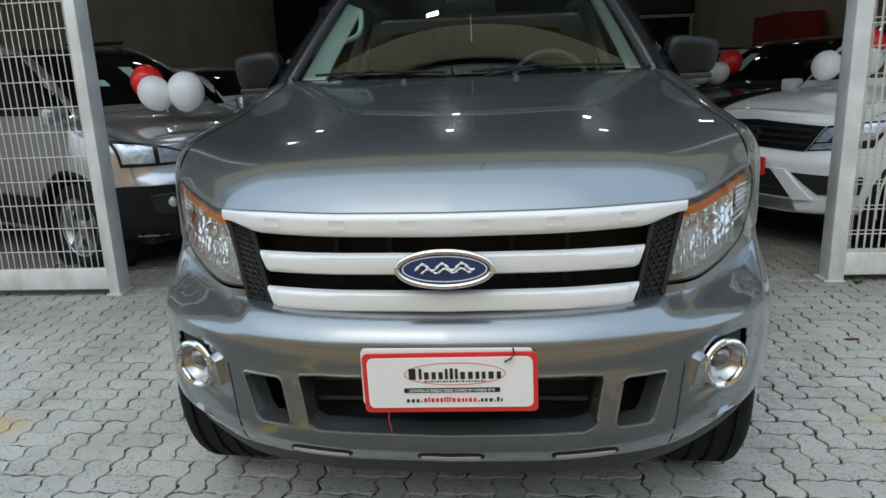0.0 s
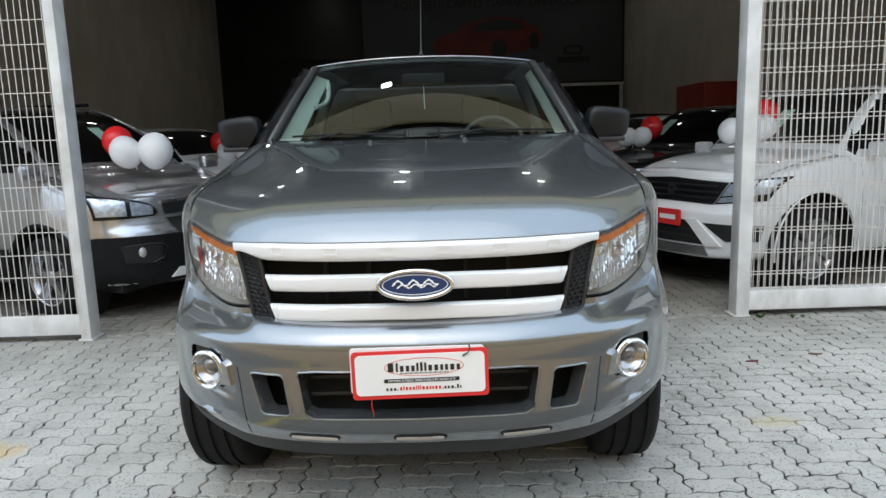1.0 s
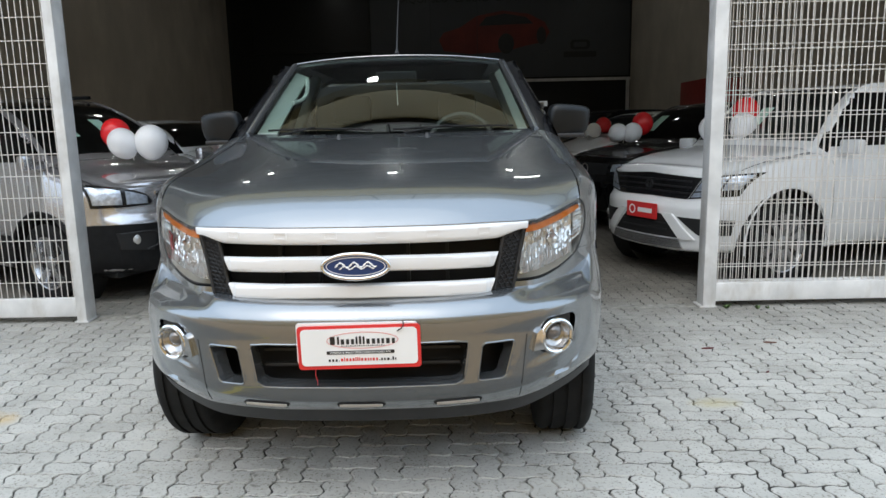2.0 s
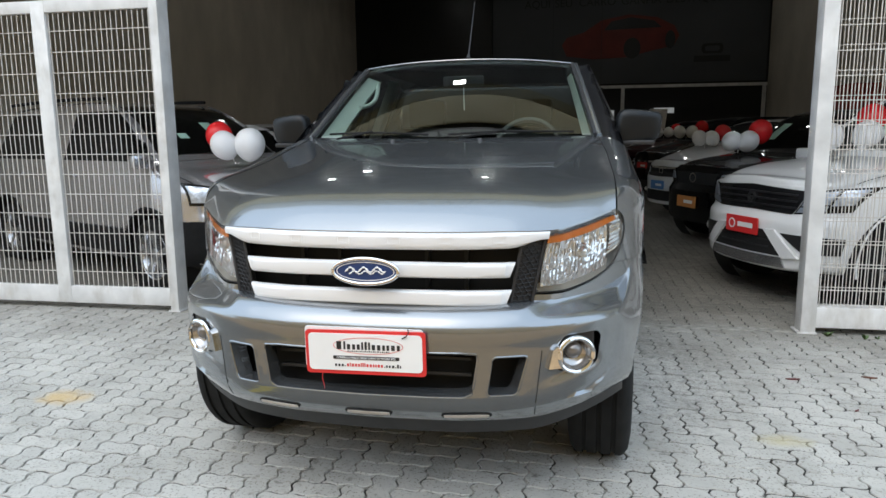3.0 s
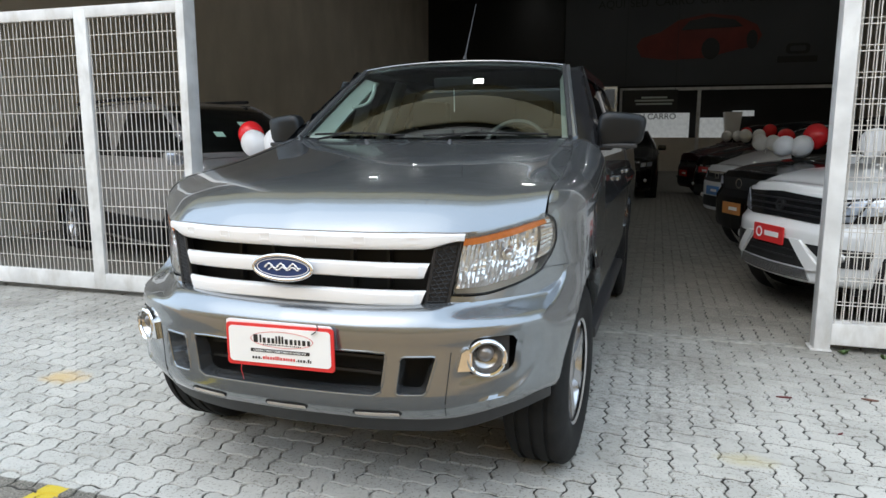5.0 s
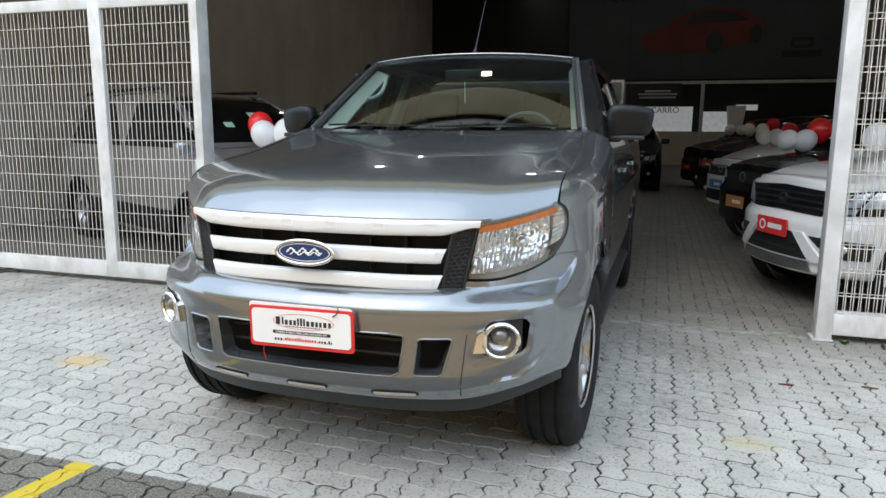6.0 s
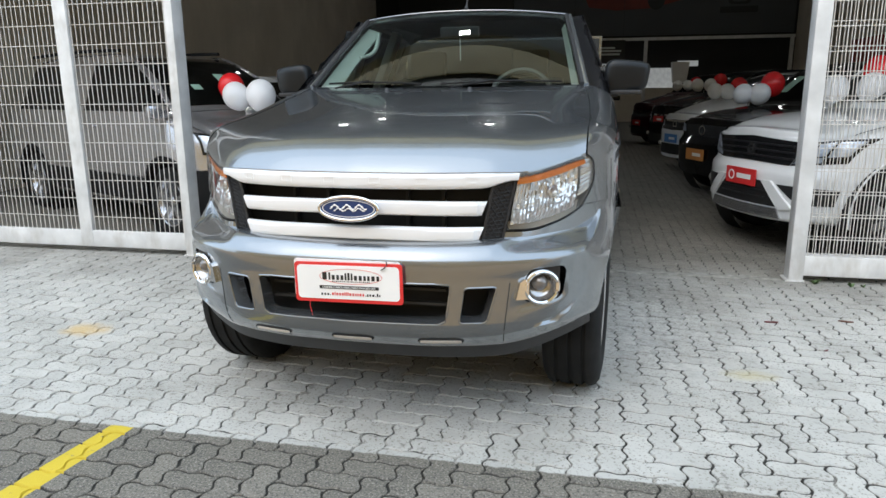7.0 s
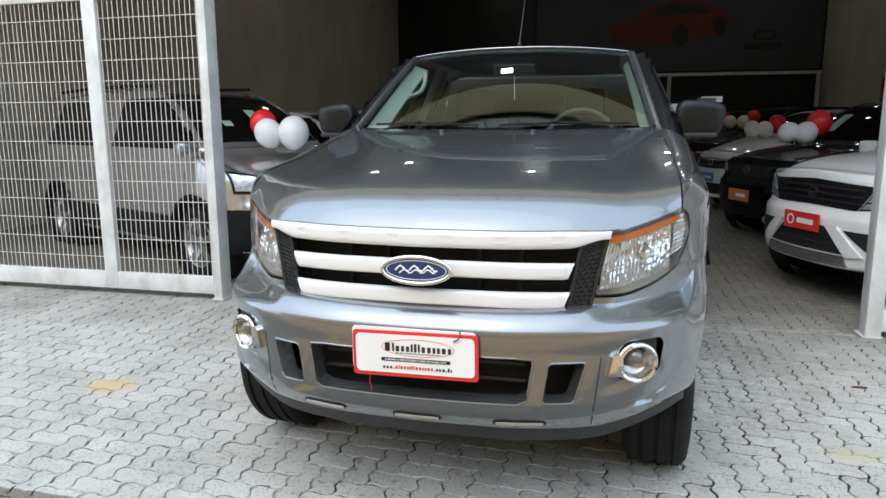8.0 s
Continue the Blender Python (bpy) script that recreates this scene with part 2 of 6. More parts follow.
def lathe(bm, profile, n=32, m=None, closed=False):
    """Turns (radius, along) about the x axis."""
    rings = []
    for r, h in profile:
        rings.append([bm.verts.new((h, r * math.cos(2 * math.pi * j / n), r * math.sin(2 * math.pi * j / n))) for j in range(n)])
    k = len(rings)
    for i in range(k if closed else k - 1):
        for j in range(n):
            bm.faces.new((rings[i][j], rings[i][(j + 1) % n], rings[(i + 1) % k][(j + 1) % n], rings[(i + 1) % k][j]))
    if m is not None:
        for ring in rings:
            for v in ring:
                v.co = m @ v.co
    bmesh.ops.recalc_face_normals(bm, faces=bm.faces)
    return bm


def plate_mesh(outline, depth, m=None, bm=None):
    """A flat slab of the outline (x, z), front at y = 0, depth behind."""
    bm = bm or bmesh.new()
    A = [bm.verts.new((x, 0, z)) for x, z in outline]
    B = [bm.verts.new((x, depth, z)) for x, z in outline]
    bm.faces.new(A)
    bm.faces.new(B[::-1])
    for i in range(len(A)):
        j = (i + 1) % len(A)
        bm.faces.new((A[j], A[i], B[i], B[j]))
    bmesh.ops.recalc_face_normals(bm, faces=bm.faces)
    if m is not None:
        bmesh.ops.transform(bm, matrix=m, verts=A + B)
    return bm


def round_rect(hx, hz, r, n=5):
    pts = []
    for sx, sz, a0 in ((1, 1, 0), (-1, 1, 90), (-1, -1, 180), (1, -1, 270)):
        for k in range(n):
            a = radians(a0 + 90 * k / (n - 1))
            pts.append((sx * (hx - r) + r * math.cos(a), sz * (hz - r) + r * math.sin(a)))
    return pts


def ellipse(hx, hz, n=40):
    return [(hx * math.cos(2 * math.pi * k / n), hz * math.sin(2 * math.pi * k / n)) for k in range(n)]


def ring_mesh(outer, inner, depth, m=None):
    bm = bmesh.new()
    n = len(outer)
    L = [[bm.verts.new((x, y, z)) for x, z in ol] for ol, y in ((outer, 0), (inner, 0), (inner, depth), (outer, depth))]
    for a in range(4):
        for i in range(n):
            j = (i + 1) % n
            bm.faces.new((L[a][i], L[a][j], L[(a + 1) % 4][j], L[(a + 1) % 4][i]))
    bmesh.ops.recalc_face_normals(bm, faces=bm.faces)
    if m is not None:
        bmesh.ops.transform(bm, matrix=m, verts=bm.verts)
    return bm


def lettering(name, text, height, material, parent, m, label=""):
    cu = bpy.data.curves.new(name, "FONT")
    cu.body, cu.size, cu.extrude, cu.align_x, cu.align_y = text, height, 0.0008, "CENTER", "CENTER"
    tmp = bpy.data.objects.new(name, cu)
    scene.collection.objects.link(tmp)
    me = bpy.data.meshes.new_from_object(tmp)
    bpy.data.objects.remove(tmp)
    me.materials.clear()
    me.materials.append(material)
    ob = new(name, me)
    ob.matrix_world = m @ pose(0, 0, 0, 90, 0, 0)
    if parent:
        ob.parent = parent
    return tagged(ob, label)


def balls(bm, c, r, squash=1.0, n=16):
    made = bmesh.ops.create_uvsphere(bm, u_segments=n, v_segments=n // 2 + 2, radius=r)["verts"]
    for v in made:
        v.co = Vector(c) + Vector((v.co.x, v.co.y, v.co.z * squash))
    return bm


# ---- the hall and the street ----
structure("ground", boxed(-300, 300, -300, 300, -0.4, -0.021), mat("joint_sand", (0.022, 0.021, 0.019), 0.95, var=0.3, scale=5, bump=0.3, bscale=90), "dark sandy bed under the block paving", "ground")
# street out of view; brown and near edge chosen for the bumper's reflection
structure("road", boxed(-300, 300, -60, -1.15, -0.021, 0.004), stained(mat("street_earth", (0.4, 0.255, 0.12), 0.9, var=0.35, scale=25, bump=0.6, bscale=150), (0.2, 0.14, 0.08), 1.3, 0.5, 0.7, 0.7), "brown worn street in front of the hall", "road")


def slab(name, a, b, z0, z1, t, material, label, z2=None):
    """An upright wall from plan point a to b, t thick behind the line."""
    a, b = Vector((*a, 0)), Vector((*b, 0))
    d = (b - a).normalized()
    nrm = Vector((-d.y, d.x, 0)) * t
    bm = bmesh.new()
    lo = [bm.verts.new(p + Vector((0, 0, z0))) for p in (a, b, b + nrm, a + nrm)]
    hi = [bm.verts.new(p + Vector((0, 0, z))) for p, z in ((a, z1), (b, z2 or z1), (b + nrm, z2 or z1), (a + nrm, z1))]
    bm.faces.new(lo[::-1])
    bm.faces.new(hi)
    for i in range(4):
        bm.faces.new((lo[i], lo[(i + 1) % 4], hi[(i + 1) % 4], hi[i]))
    bmesh.ops.recalc_face_normals(bm, faces=bm.faces)
    return structure(name, bm, material, label, "wall")


TOP, EAVES = 7.6, 5.5


def roof_at(y):
    return lerp(EAVES, TOP, (y - 2.72) / 25.28)


slab("wall_west", (-7.03, 2.54), (-8.85, 28.0), 0, EAVES, 0.25, WALLM, "plain grey-beige plastered side wall of the hall", TOP)
slab("wall_east", (8.35, 28.0), (9.61, 2.54), 0, TOP, 0.25, WALLM, "plain grey plastered side wall of the hall", EAVES)
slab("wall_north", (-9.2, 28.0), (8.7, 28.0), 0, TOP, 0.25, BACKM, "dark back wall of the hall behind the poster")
structure("ceiling", box(bmesh.new(), -10.2, 10.2, -0.18, 25.4, 0, 0.15, m=pose(0, 2.72, EAVES, math.degrees(math.atan2(TOP - EAVES, 25.28)))), CEILM, "grey steel ceiling of the hall")
structure("lintel", boxed(-14, 14, 2.42, 2.54, 3.45, 4.6), FASCIA, "beige plastered front above the gate opening", "wall")
structure("lintel_band", boxed(-14, 14, 2.385, 2.42, 3.46, 3.68), FASCIA, "shallow plaster band along the foot of the front", "trim")
structure("gutter", boxed(-14, 14, 2.36, 2.42, 4.55, 4.62, 0.01), PLASTIC, "black gutter above the gateway", "trim")
parapet = structure("parapet", boxed(-14, 14, 2.48, 2.54, 4.6, 6.6), DARK, "dark frame behind the front panels", "wall")
for k in range(34):
    x = -8 + 0.48 * k
    part("panel", boxed(x + 0.015, x + 0.465, 2.44, 2.48, 4.62, 6.6, 0.006), CLADDING, parapet)
slab("pier_west", (-14.0, 2.42), (-7.3, 2.42), 0, 3.45, 0.3, FASCIA, "beige plastered front wall beside the opening")
slab("pier_east", (9.85, 2.42), (14.0, 2.42), 0, 3.45, 0.3, FASCIA, "beige plastered front wall beside the opening")
structure("skirting_line", boxed(-0.012, 0.0, 0, 24, 1.15, 1.17, m=pose(-7.2, 3.2, 0, 0, 0, 4.05)), DARK, "thin dark dado line on the side wall", "trim")
# across the street, seen in the paintwork and lamps
# out of view; its height is set to cut sky light into the hall
structure("wall_opposite", boxed(-30, 30, -11.3, -11, 0, 6.5), mat("ochre_plaster", (0.55, 0.37, 0.15), 0.85, var=0.2, scale=0.5), "ochre plastered building across the street", "wall")


def roof_lamp(x, y):
    e = thing("ceiling_lamp", "small white panel lamp fixed under the grey ceiling", "lamp", "panel lamps of the hall", pose(x, y, roof_at(y)))
    part("housing", boxed(-0.11, 0.11, -0.06, 0.06, -0.07, 0, 0.01), WHITEP, e)
    part("panel", boxed(-0.095, 0.095, -0.045, 0.045, -0.085, -0.065, 0.006), LAMPM, e, "glowing panel")
    return e


first = roof_lamp(-4.5, 3.67)
for x in (-4.5, -0.7, 2.8, 6.5):
    for y in (3.67, 10.4, 13.5, 16.8, 20.6, 25.2):
        if (x, y) != (-4.5, 3.67):
            copy_thing(first, pose(x, y, roof_at(y)))


# ---- gates of welded wire mesh ----
def gate(name, x0, x1, y, posts, label, step=0.0445, rise=0.156, bottom=0.045):
    e = thing(name, label, "gate", "wire mesh gates", pose(0, y, 0))
    for a, b in posts:
        part("post", boxed(a, b, 0.0, 0.05, bottom + 0.02, 2.4, 0.006), GATEW, e)
    part("bottom_rail", boxed(x0, x1, 0.003, 0.047, bottom, 0.185, 0.006), GATEW, e)
    part("top_rail", boxed(x0, x1, 0.003, 0.047, 2.31, 2.4, 0.006), GATEW, e)
    bays = []
    edges = [x0] + [v for p in sorted(posts) for v in p] + [x1]
    for a, b in zip(edges[::2], edges[1::2]):
        if b - a > 0.1:
            bays.append((a, b))
    upright = bpy.data.meshes.new("upright_wire")
    bm = tube(bmesh.new(), [(0, 0.02, 0.18), (0.002, 0.021, 0.9), (-0.001, 0.02, 1.6), (0, 0.02, 2.32)], 0.0032, 6)
    bm.to_mesh(upright)
    bm.free()
    upright.materials.append(WIREM)
    for a, b in bays:
        k = int((b - a) / step)
        off = ((b - a) - k * step) / 2
        for i in range(k + 1):
            w = new("upright_wire", upright)
            w.parent = e
            w.location = (a + off + i * step + random.uniform(-0.002, 0.002), 0, 0)
            w.rotation_euler = (0, random.uniform(-0.0015, 0.0015), 0)
        bar = bpy.data.meshes.new("cross_wire")
        bm = tube(bmesh.new(), [(a - 0.01, 0.027, 0), (b + 0.01, 0.027, 0)], 0.0034, 6)
        bm.to_mesh(bar)
        bm.free()
        bar.materials.append(WIREM)
        z = 0.185 + rise * 0.75
        while z < 2.3:
            w = new("cross_wire", bar)
            w.parent = e
            w.location = (0, 0, z)
            z += rise
    return e


gate("mesh_gate", -7.2, -2.44, 2.5, [(-3.44, -3.32), (-5.35, -5.23), (-7.2, -7.1)], "white painted steel gate with welded wire mesh, shut")
gate("mesh_gate", 2.295, 6.6, 2.575, [(4.6, 4.7), (6.5, 6.6)], "white painted steel gate leaf with welded wire mesh")
gate("mesh_gate", 2.3, 9.4, 2.66, [(5.5, 5.6), (9.3, 9.4)], "white wire mesh gate leaf slid behind another", rise=0.16)


def gate_post(x0, x1, y0, y1, label):
    e = thing("gate_post", label, "post", "gate posts")
    part("shaft", boxed(x0, x1, y0, y1, 0, 3.45, 0.005), GATEW, e)
    part("foot_plate", boxed(x0 - 0.02, x1 + 0.01, y0 - 0.005, y1 + 0.02, 0.0, 0.012, 0.003), GATEW, e)


gate_post(-2.44, -2.37, 2.495, 2.64, "white steel post with worn paint beside the open gateway")
gate_post(2.2, 2.295, 2.57, 2.7, "white steel post with worn paint beside the open gateway")

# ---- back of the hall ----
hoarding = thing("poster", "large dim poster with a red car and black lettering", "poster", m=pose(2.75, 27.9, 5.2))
# pale sheet and red print coloured dark to stand for the dim hall
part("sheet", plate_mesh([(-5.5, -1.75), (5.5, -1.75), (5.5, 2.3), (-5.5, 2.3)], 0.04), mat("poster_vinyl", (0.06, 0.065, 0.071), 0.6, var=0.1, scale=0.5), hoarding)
for x, word in ((-3.63, "AQUI"), (-2.55, "SEU"), (-1.19, "CARRO"), (0.55, "GANHA"), (2.63, "DESTAQUE")):
    lettering("slogan", word, 0.44, BLACKP, hoarding, pose(x, -0.02, 1.52))
car_shape = [(-2.5, -0.15), (-2.3, 0.15), (-1.6, 0.35), (-0.9, 0.8), (0.2, 1.0), (1.3, 0.85), (2.0, 0.5), (2.2, 0.1), (2.0, -0.3), (1.2, -0.45), (0.2, -0.7), (-1.2, -0.75), (-2.3, -0.6)]
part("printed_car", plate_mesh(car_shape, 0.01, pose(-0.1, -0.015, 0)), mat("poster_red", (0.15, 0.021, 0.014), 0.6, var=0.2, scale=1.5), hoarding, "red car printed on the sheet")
part("printed_window", plate_mesh([(-0.8, 0.4), (-0.5, 0.75), (0.3, 0.88), (1.2, 0.72), (1.5, 0.45)], 0.01, pose(-0.1, -0.028, 0)), BLACKP, hoarding)
part("printed_tyre", plate_mesh(ellipse(0.34, 0.42), 0.01, pose(0.25, -0.028, -0.35)), BLACKP, hoarding)
part("printed_tyre", plate_mesh(ellipse(0.2, 0.36), 0.01, pose(1.75, -0.028, -0.05)), BLACKP, hoarding)
part("printed_emblem", ring_mesh(round_rect(0.42, 0.2, 0.15), round_rect(0.28, 0.1, 0.08), 0.01, pose(3.4, -0.02, -0.45)), BLACKP, hoarding)
part("printed_bar", plate_mesh(round_rect(0.7, 0.12, 0.02), 0.01, pose(3.4, -0.02, -0.85)), BLACKP, hoarding)
tv = thing("dark_window", "wide black window of an upper office", "window", m=pose(-5.25, 27.93, 5.75))
part("pane", boxed(-2.55, 2.45, 0.0, 0.05, -1.1, 1.35), mat("black_pane", (0.006, 0.006, 0.006), 0.4), tv)
part("mullion", boxed(-2.62, -2.5, -0.04, 0.05, -1.15, 1.4), BACKM, tv)
shelf = thing("balustrade", "pale metal rail on posts along the back", "railing", m=pose(0, 27.4, 0))
part("rail", boxed(-0.4, 8.2, 0, 0.08, 3.22, 3.34, 0.01), GATEW, shelf)
for x in (-0.33, 2.66, 8.1):
    part("rail_post", boxed(x - 0.07, x + 0.07, 0, 0.08, 0.0, 3.22, 0.01), GATEW, shelf)
lowwall = boxed(-1.6, 8.2, 27.55, 27.75, 0, 1.35)
structure("counter_wall", lowwall, WALLM, "low grey wall below the back windows", "wall")
back_glass = thing("shop_window", "bright back window behind hanging banners", "window", m=pose(0, 27.75, 0))
part("pane", boxed(-0.6, 2.35, 0, 0.03, 1.36, 2.35), mat("bright_day", (0.8, 0.8, 0.78), 0.6, emit=(0.9, 0.92, 0.92, 0.12)), back_glass, "daylit pane")
part("pane", boxed(2.7, 3.9, 0, 0.03, 1.36, 2.15), bpy.data.materials["bright_day"], back_glass, "daylit pane")
# glowing stand-in for a bright patch nearer than the wall, not a real pane
part("pane", boxed(3.95, 4.75, 0, 0.03, 2.2, 2.42), bpy.data.materials["bright_day"], back_glass, "daylit pane")
sign = thing("banner", "black hanging banner with pale lettering", "banner", m=pose(0.7, 27.3, 0))
part("cloth", boxed(-1.0, 1.15, 0, 0.02, 2.35, 3.25), BLACKP, sign)
for x in (-0.9, 1.05):
    part("hanger", tube(bmesh.new(), [(x, 0.01, 3.25), (x, 0.01, roof_at(27.3) + 0.02)], 0.008, 6), PLASTIC, sign)
lettering("words", "SEU CARRO", 0.33, BLACKP, back_glass, pose(0.95, -0.012, 2.2), "black lettering on the bright pane")
for k, (w, z) in enumerate(((0.5, 2.95), (0.75, 2.83), (0.7, 2.7))):
    part("text_bar", boxed(-w + 0.25, w + 0.25, -0.012, -0.004, z - 0.035, z + 0.035), TRIM, sign)
crate = thing("paper_stand", "pale paper-lined display bin on a stand", "bin", m=pose(3.3, 20.6, 0))
part("leg", boxed(-0.06, 0.06, -0.06, 0.06, 0, 1.5, 0.005), GATEW, crate)
bm = bmesh.new()
lathe(bm, [(0.0, 0), (0.27, 0), (0.36, 0.62), (0.34, 0.62), (0.26, 0.03)], 4, pose(0, 0, 1.5, 0, -90, 0) @ pose(0, 0, 0, 45, 0, 0))
part("bin", bm, WHITEP, crate)
kiosk = thing("red_cabinet", "red painted cabinet against the side wall", "cabinet", m=pose(8.2, 18.5, 0))
part("body", boxed(-0.5, 0.5, -1.1, 1.1, 0, 2.6, 0.02), mat("red_cabinet_paint", (0.3, 0.03, 0.02), 0.5, var=0.1), kiosk)
part("door", boxed(-0.52, -0.5, -1.0, 1.0, 0.1, 2.45, 0.005), bpy.data.materials["red_cabinet_paint"], kiosk)


# ---- the grey pickup ----
truck = thing("pickup_truck", "grey metallic double-cab pickup with satin silver grille, parked nose out", "pickup truck", m=pose(0, 0, 0, 0, 0, -0.7))
fy = spline([0, 0.25, 0.48, 0.588, 0.68, 0.765, 0.83], [-0.145, -0.125, -0.06, 0.0, 0.09, 0.19, 0.275])
BUMPER_X = [0, 0.25, 0.42, 0.55, 0.66, 0.76, 0.84, 0.887, 0.916, 0.938, 0.948, 0.953]
BUMPER_Y = [-0.215, -0.203, -0.17, -0.122, -0.062, 0.022, 0.13, 0.22, 0.3, 0.4, 0.51, 0.64]
by = spline(BUMPER_X, BUMPER_Y)
WHEEL_Y, WHEEL_Z, REAR_Y, ARCH = 0.63, 0.385, 3.86, 0.435
lipz = spline([0, 0.45, 0.588, 0.7, 0.81], [1.043, 1.041, 1.037, 1.056, 1.087])
rise = lambda t: 0.34 * (1 - math.exp(-t / 0.066)) + 0.66 * t + 0.16 * t * t * (1 - t)


def hood_edge(y):
    return spline([0.24, 0.5, 0.9, 1.3], [0.808, 0.812, 0.802, 0.765])(y)


def hood(u, t):
    x0 = 0.81 * abs(u)
    y0 = fy(min(x0, 0.805))
    yc = 1.16 + 0.14 * (x0 / 0.8) ** 2.2
    y = lerp(y0, yc, t)
    x = x0 * lerp(1.0, hood_edge(y) / 0.81, smooth(0.0, 0.3, t))
    zc = 1.336 + 0.008 * (x0 / 0.8) ** 2
    z = lerp(lipz(x0), zc, rise(t))
    z -= 0.036 * (x0 / 0.8) ** 3 * math.sin(math.pi * t)
    z += 0.006 * (1 - smooth(0.3, 0.66, x0)) * smooth(0.05, 0.3, t) * (1 - 0.6 * t)
    return (math.copysign(x, u), y, z)


ts = [0, 0.008, 0.018, 0.03, 0.045, 0.065, 0.09, 0.12] + steps(0.16, 1, 24)
P = grid(hood, steps(-1, 1, 61), ts)
HB = sheet(P, flange=(0, 0.004, -0.022))
part("hood", HB, PAINT, truck)

# the nose in plan runs on round the corner into the flank
corner = spline([0.588, 0.68, 0.765, 0.83, 0.868, 0.9, 0.926, 0.942, 0.947], [0.0, 0.09, 0.19, 0.277, 0.334, 0.4, 0.488, 0.6, 0.7])
CORNER_X = steps(0.6, 0.947, 160)
CORNER_Y = [corner(x) for x in CORNER_X]
lamp_foot = spline([0, 0.545, 0.63, 0.716, 0.765, 0.797, 0.815, 0.83], [0.822, 0.822, 0.819, 0.836, 0.857, 0.877, 0.894, 0.912])
LAMP_EDGE = [(0.0, 0.806), (0.1, 0.824), (0.28, 0.838), (0.5, 0.844), (0.75, 0.841), (0.9, 0.832), (1.0, 0.813)]
lamp_edge = spline([b for b, x in LAMP_EDGE], [x for b, x in LAMP_EDGE])
edge_at = spline([0.7] + [lerp(lamp_foot(x), 1.081, b) for b, x in LAMP_EDGE], [0.8] + [x for b, x in LAMP_EDGE])


def side_x(y):
    if y > 0.7:
        return lerp(0.947, 0.922, (y - 0.7) / 0.7)
    return float(np.interp(y, CORNER_Y, CORNER_X))


def flush(x):
    return fy(x) if x < 0.7 else corner(x)


def wing(sgn):
    def f(y, w):
        xt = hood_edge(y) + 0.002
        hz = Vector(hood(1, min(max((y - fy(0.805)) / (1.3 - fy(0.805)), 0), 1))).z + 0.001
        if y > 1.3:
            hz = lerp(hz, 1.31, (y - 1.3) / 0.12)
        xs = side_x(y)
        if w < 0.4:
            a = w / 0.4 * math.pi / 2
            x = xt + (xs - xt) * math.sin(a) ** 0.9
            z = hz - 0.135 * (1 - math.cos(a))
        else:
            k = (w - 0.4) / 0.6
            x = xs + 0.004 * math.sin(math.pi * min(k * 1.3, 1)) * smooth(0.25, 0.5, y) - 0.05 * smooth(0.45, 1.0, k) * smooth(0.7, 1.0, y)
            z = lerp(hz - 0.135, 0.36, k)
            r = math.hypot(y - WHEEL_Y, z - WHEEL_Z)
            x += 0.014 * (1 - smooth(ARCH + 0.005, ARCH + 0.05, r)) * smooth(0.25, 0.4, y)
        return (sgn * x, y, z)
    return f


for sgn in (-1, 1):
    P = []
    for w in steps(0, 1, 60):
        # the wing begins at the outer edge of the headlamp
        lo, hi = 0.24, 0.42
        for _ in range(24):
            mid = (lo + hi) / 2
            q = wing(1)(mid, w)
            lo, hi = (lo, mid) if q[0] > edge_at(q[2]) + 0.003 else (mid, hi)
        P.append([Vector(wing(sgn)(lerp(hi, 1.42, k ** 1.5), w)) for k in steps(0, 1, 70)])
    bm = sheet(P, cuts=[(1, 2, circle(WHEEL_Y, WHEEL_Z, ARCH), (-sgn * 0.05, 0, 0)), (1, 2, lambda a, b: b - 0.889 if a < 0.62 else 1.0, (-sgn * 0.012, 0, 0))])
    part("front_wing", bm, PAINT, truck)
    # dark liner inside the arch
    bm = bmesh.new()
    lathe(bm, [(ARCH - 0.004, -0.3), (ARCH - 0.004, -0.03)], 40, pose(sgn * 0.93, WHEEL_Y, WHEEL_Z, 0, 0, 0) if sgn > 0 else pose(-0.93, WHEEL_Y, WHEEL_Z, 0, 0, 180))
    bmesh.ops.delete(bm, geom=[v for v in bm.verts if v.co.z < (0.3 if v.co.y > WHEEL_Y else 0.56)], context="VERTS")
    part("arch_liner", bm, DARK, truck)

# front bumper
INTAKE = rounded(0, 0.582, 0.362, 0.076, 0.02, taper=0.03)
FOG = rounded(0.69, 0.636, 0.068, 0.064, 0.03, shear=0.12)
SMALL = rounded(0.459, 0.576, 0.053, 0.066, 0.016, shear=0.2, taper=0.08)
rows = [(0.398, 0.1), (0.399, 0.08), (0.402, 0.062), (0.41, 0.046), (0.425, 0.034), (0.438, 0.022), (0.452, 0.014)]
rows += [(z, 0.004) for z in (0.47, 0.486)] + [(z, 0.0) for z in steps(0.498, 0.668, 19)]
rows += [(0.68, -0.002), (0.70, -0.004), (0.72, -0.005), (0.733, -0.003), (0.744, 0.001), (0.755, 0.007), (0.766, 0.015), (0.776, 0.025), (0.785, 0.037), (0.792, 0.05), (0.797, 0.066), (0.7985, 0.12)]


crease = spline([0.44, 0.47, 0.5, 0.545, 0.59, 0.65, 0.72, 0.765], [0.5, 0.63, 0.745, 0.8, 0.824, 0.836, 0.838, 0.815])


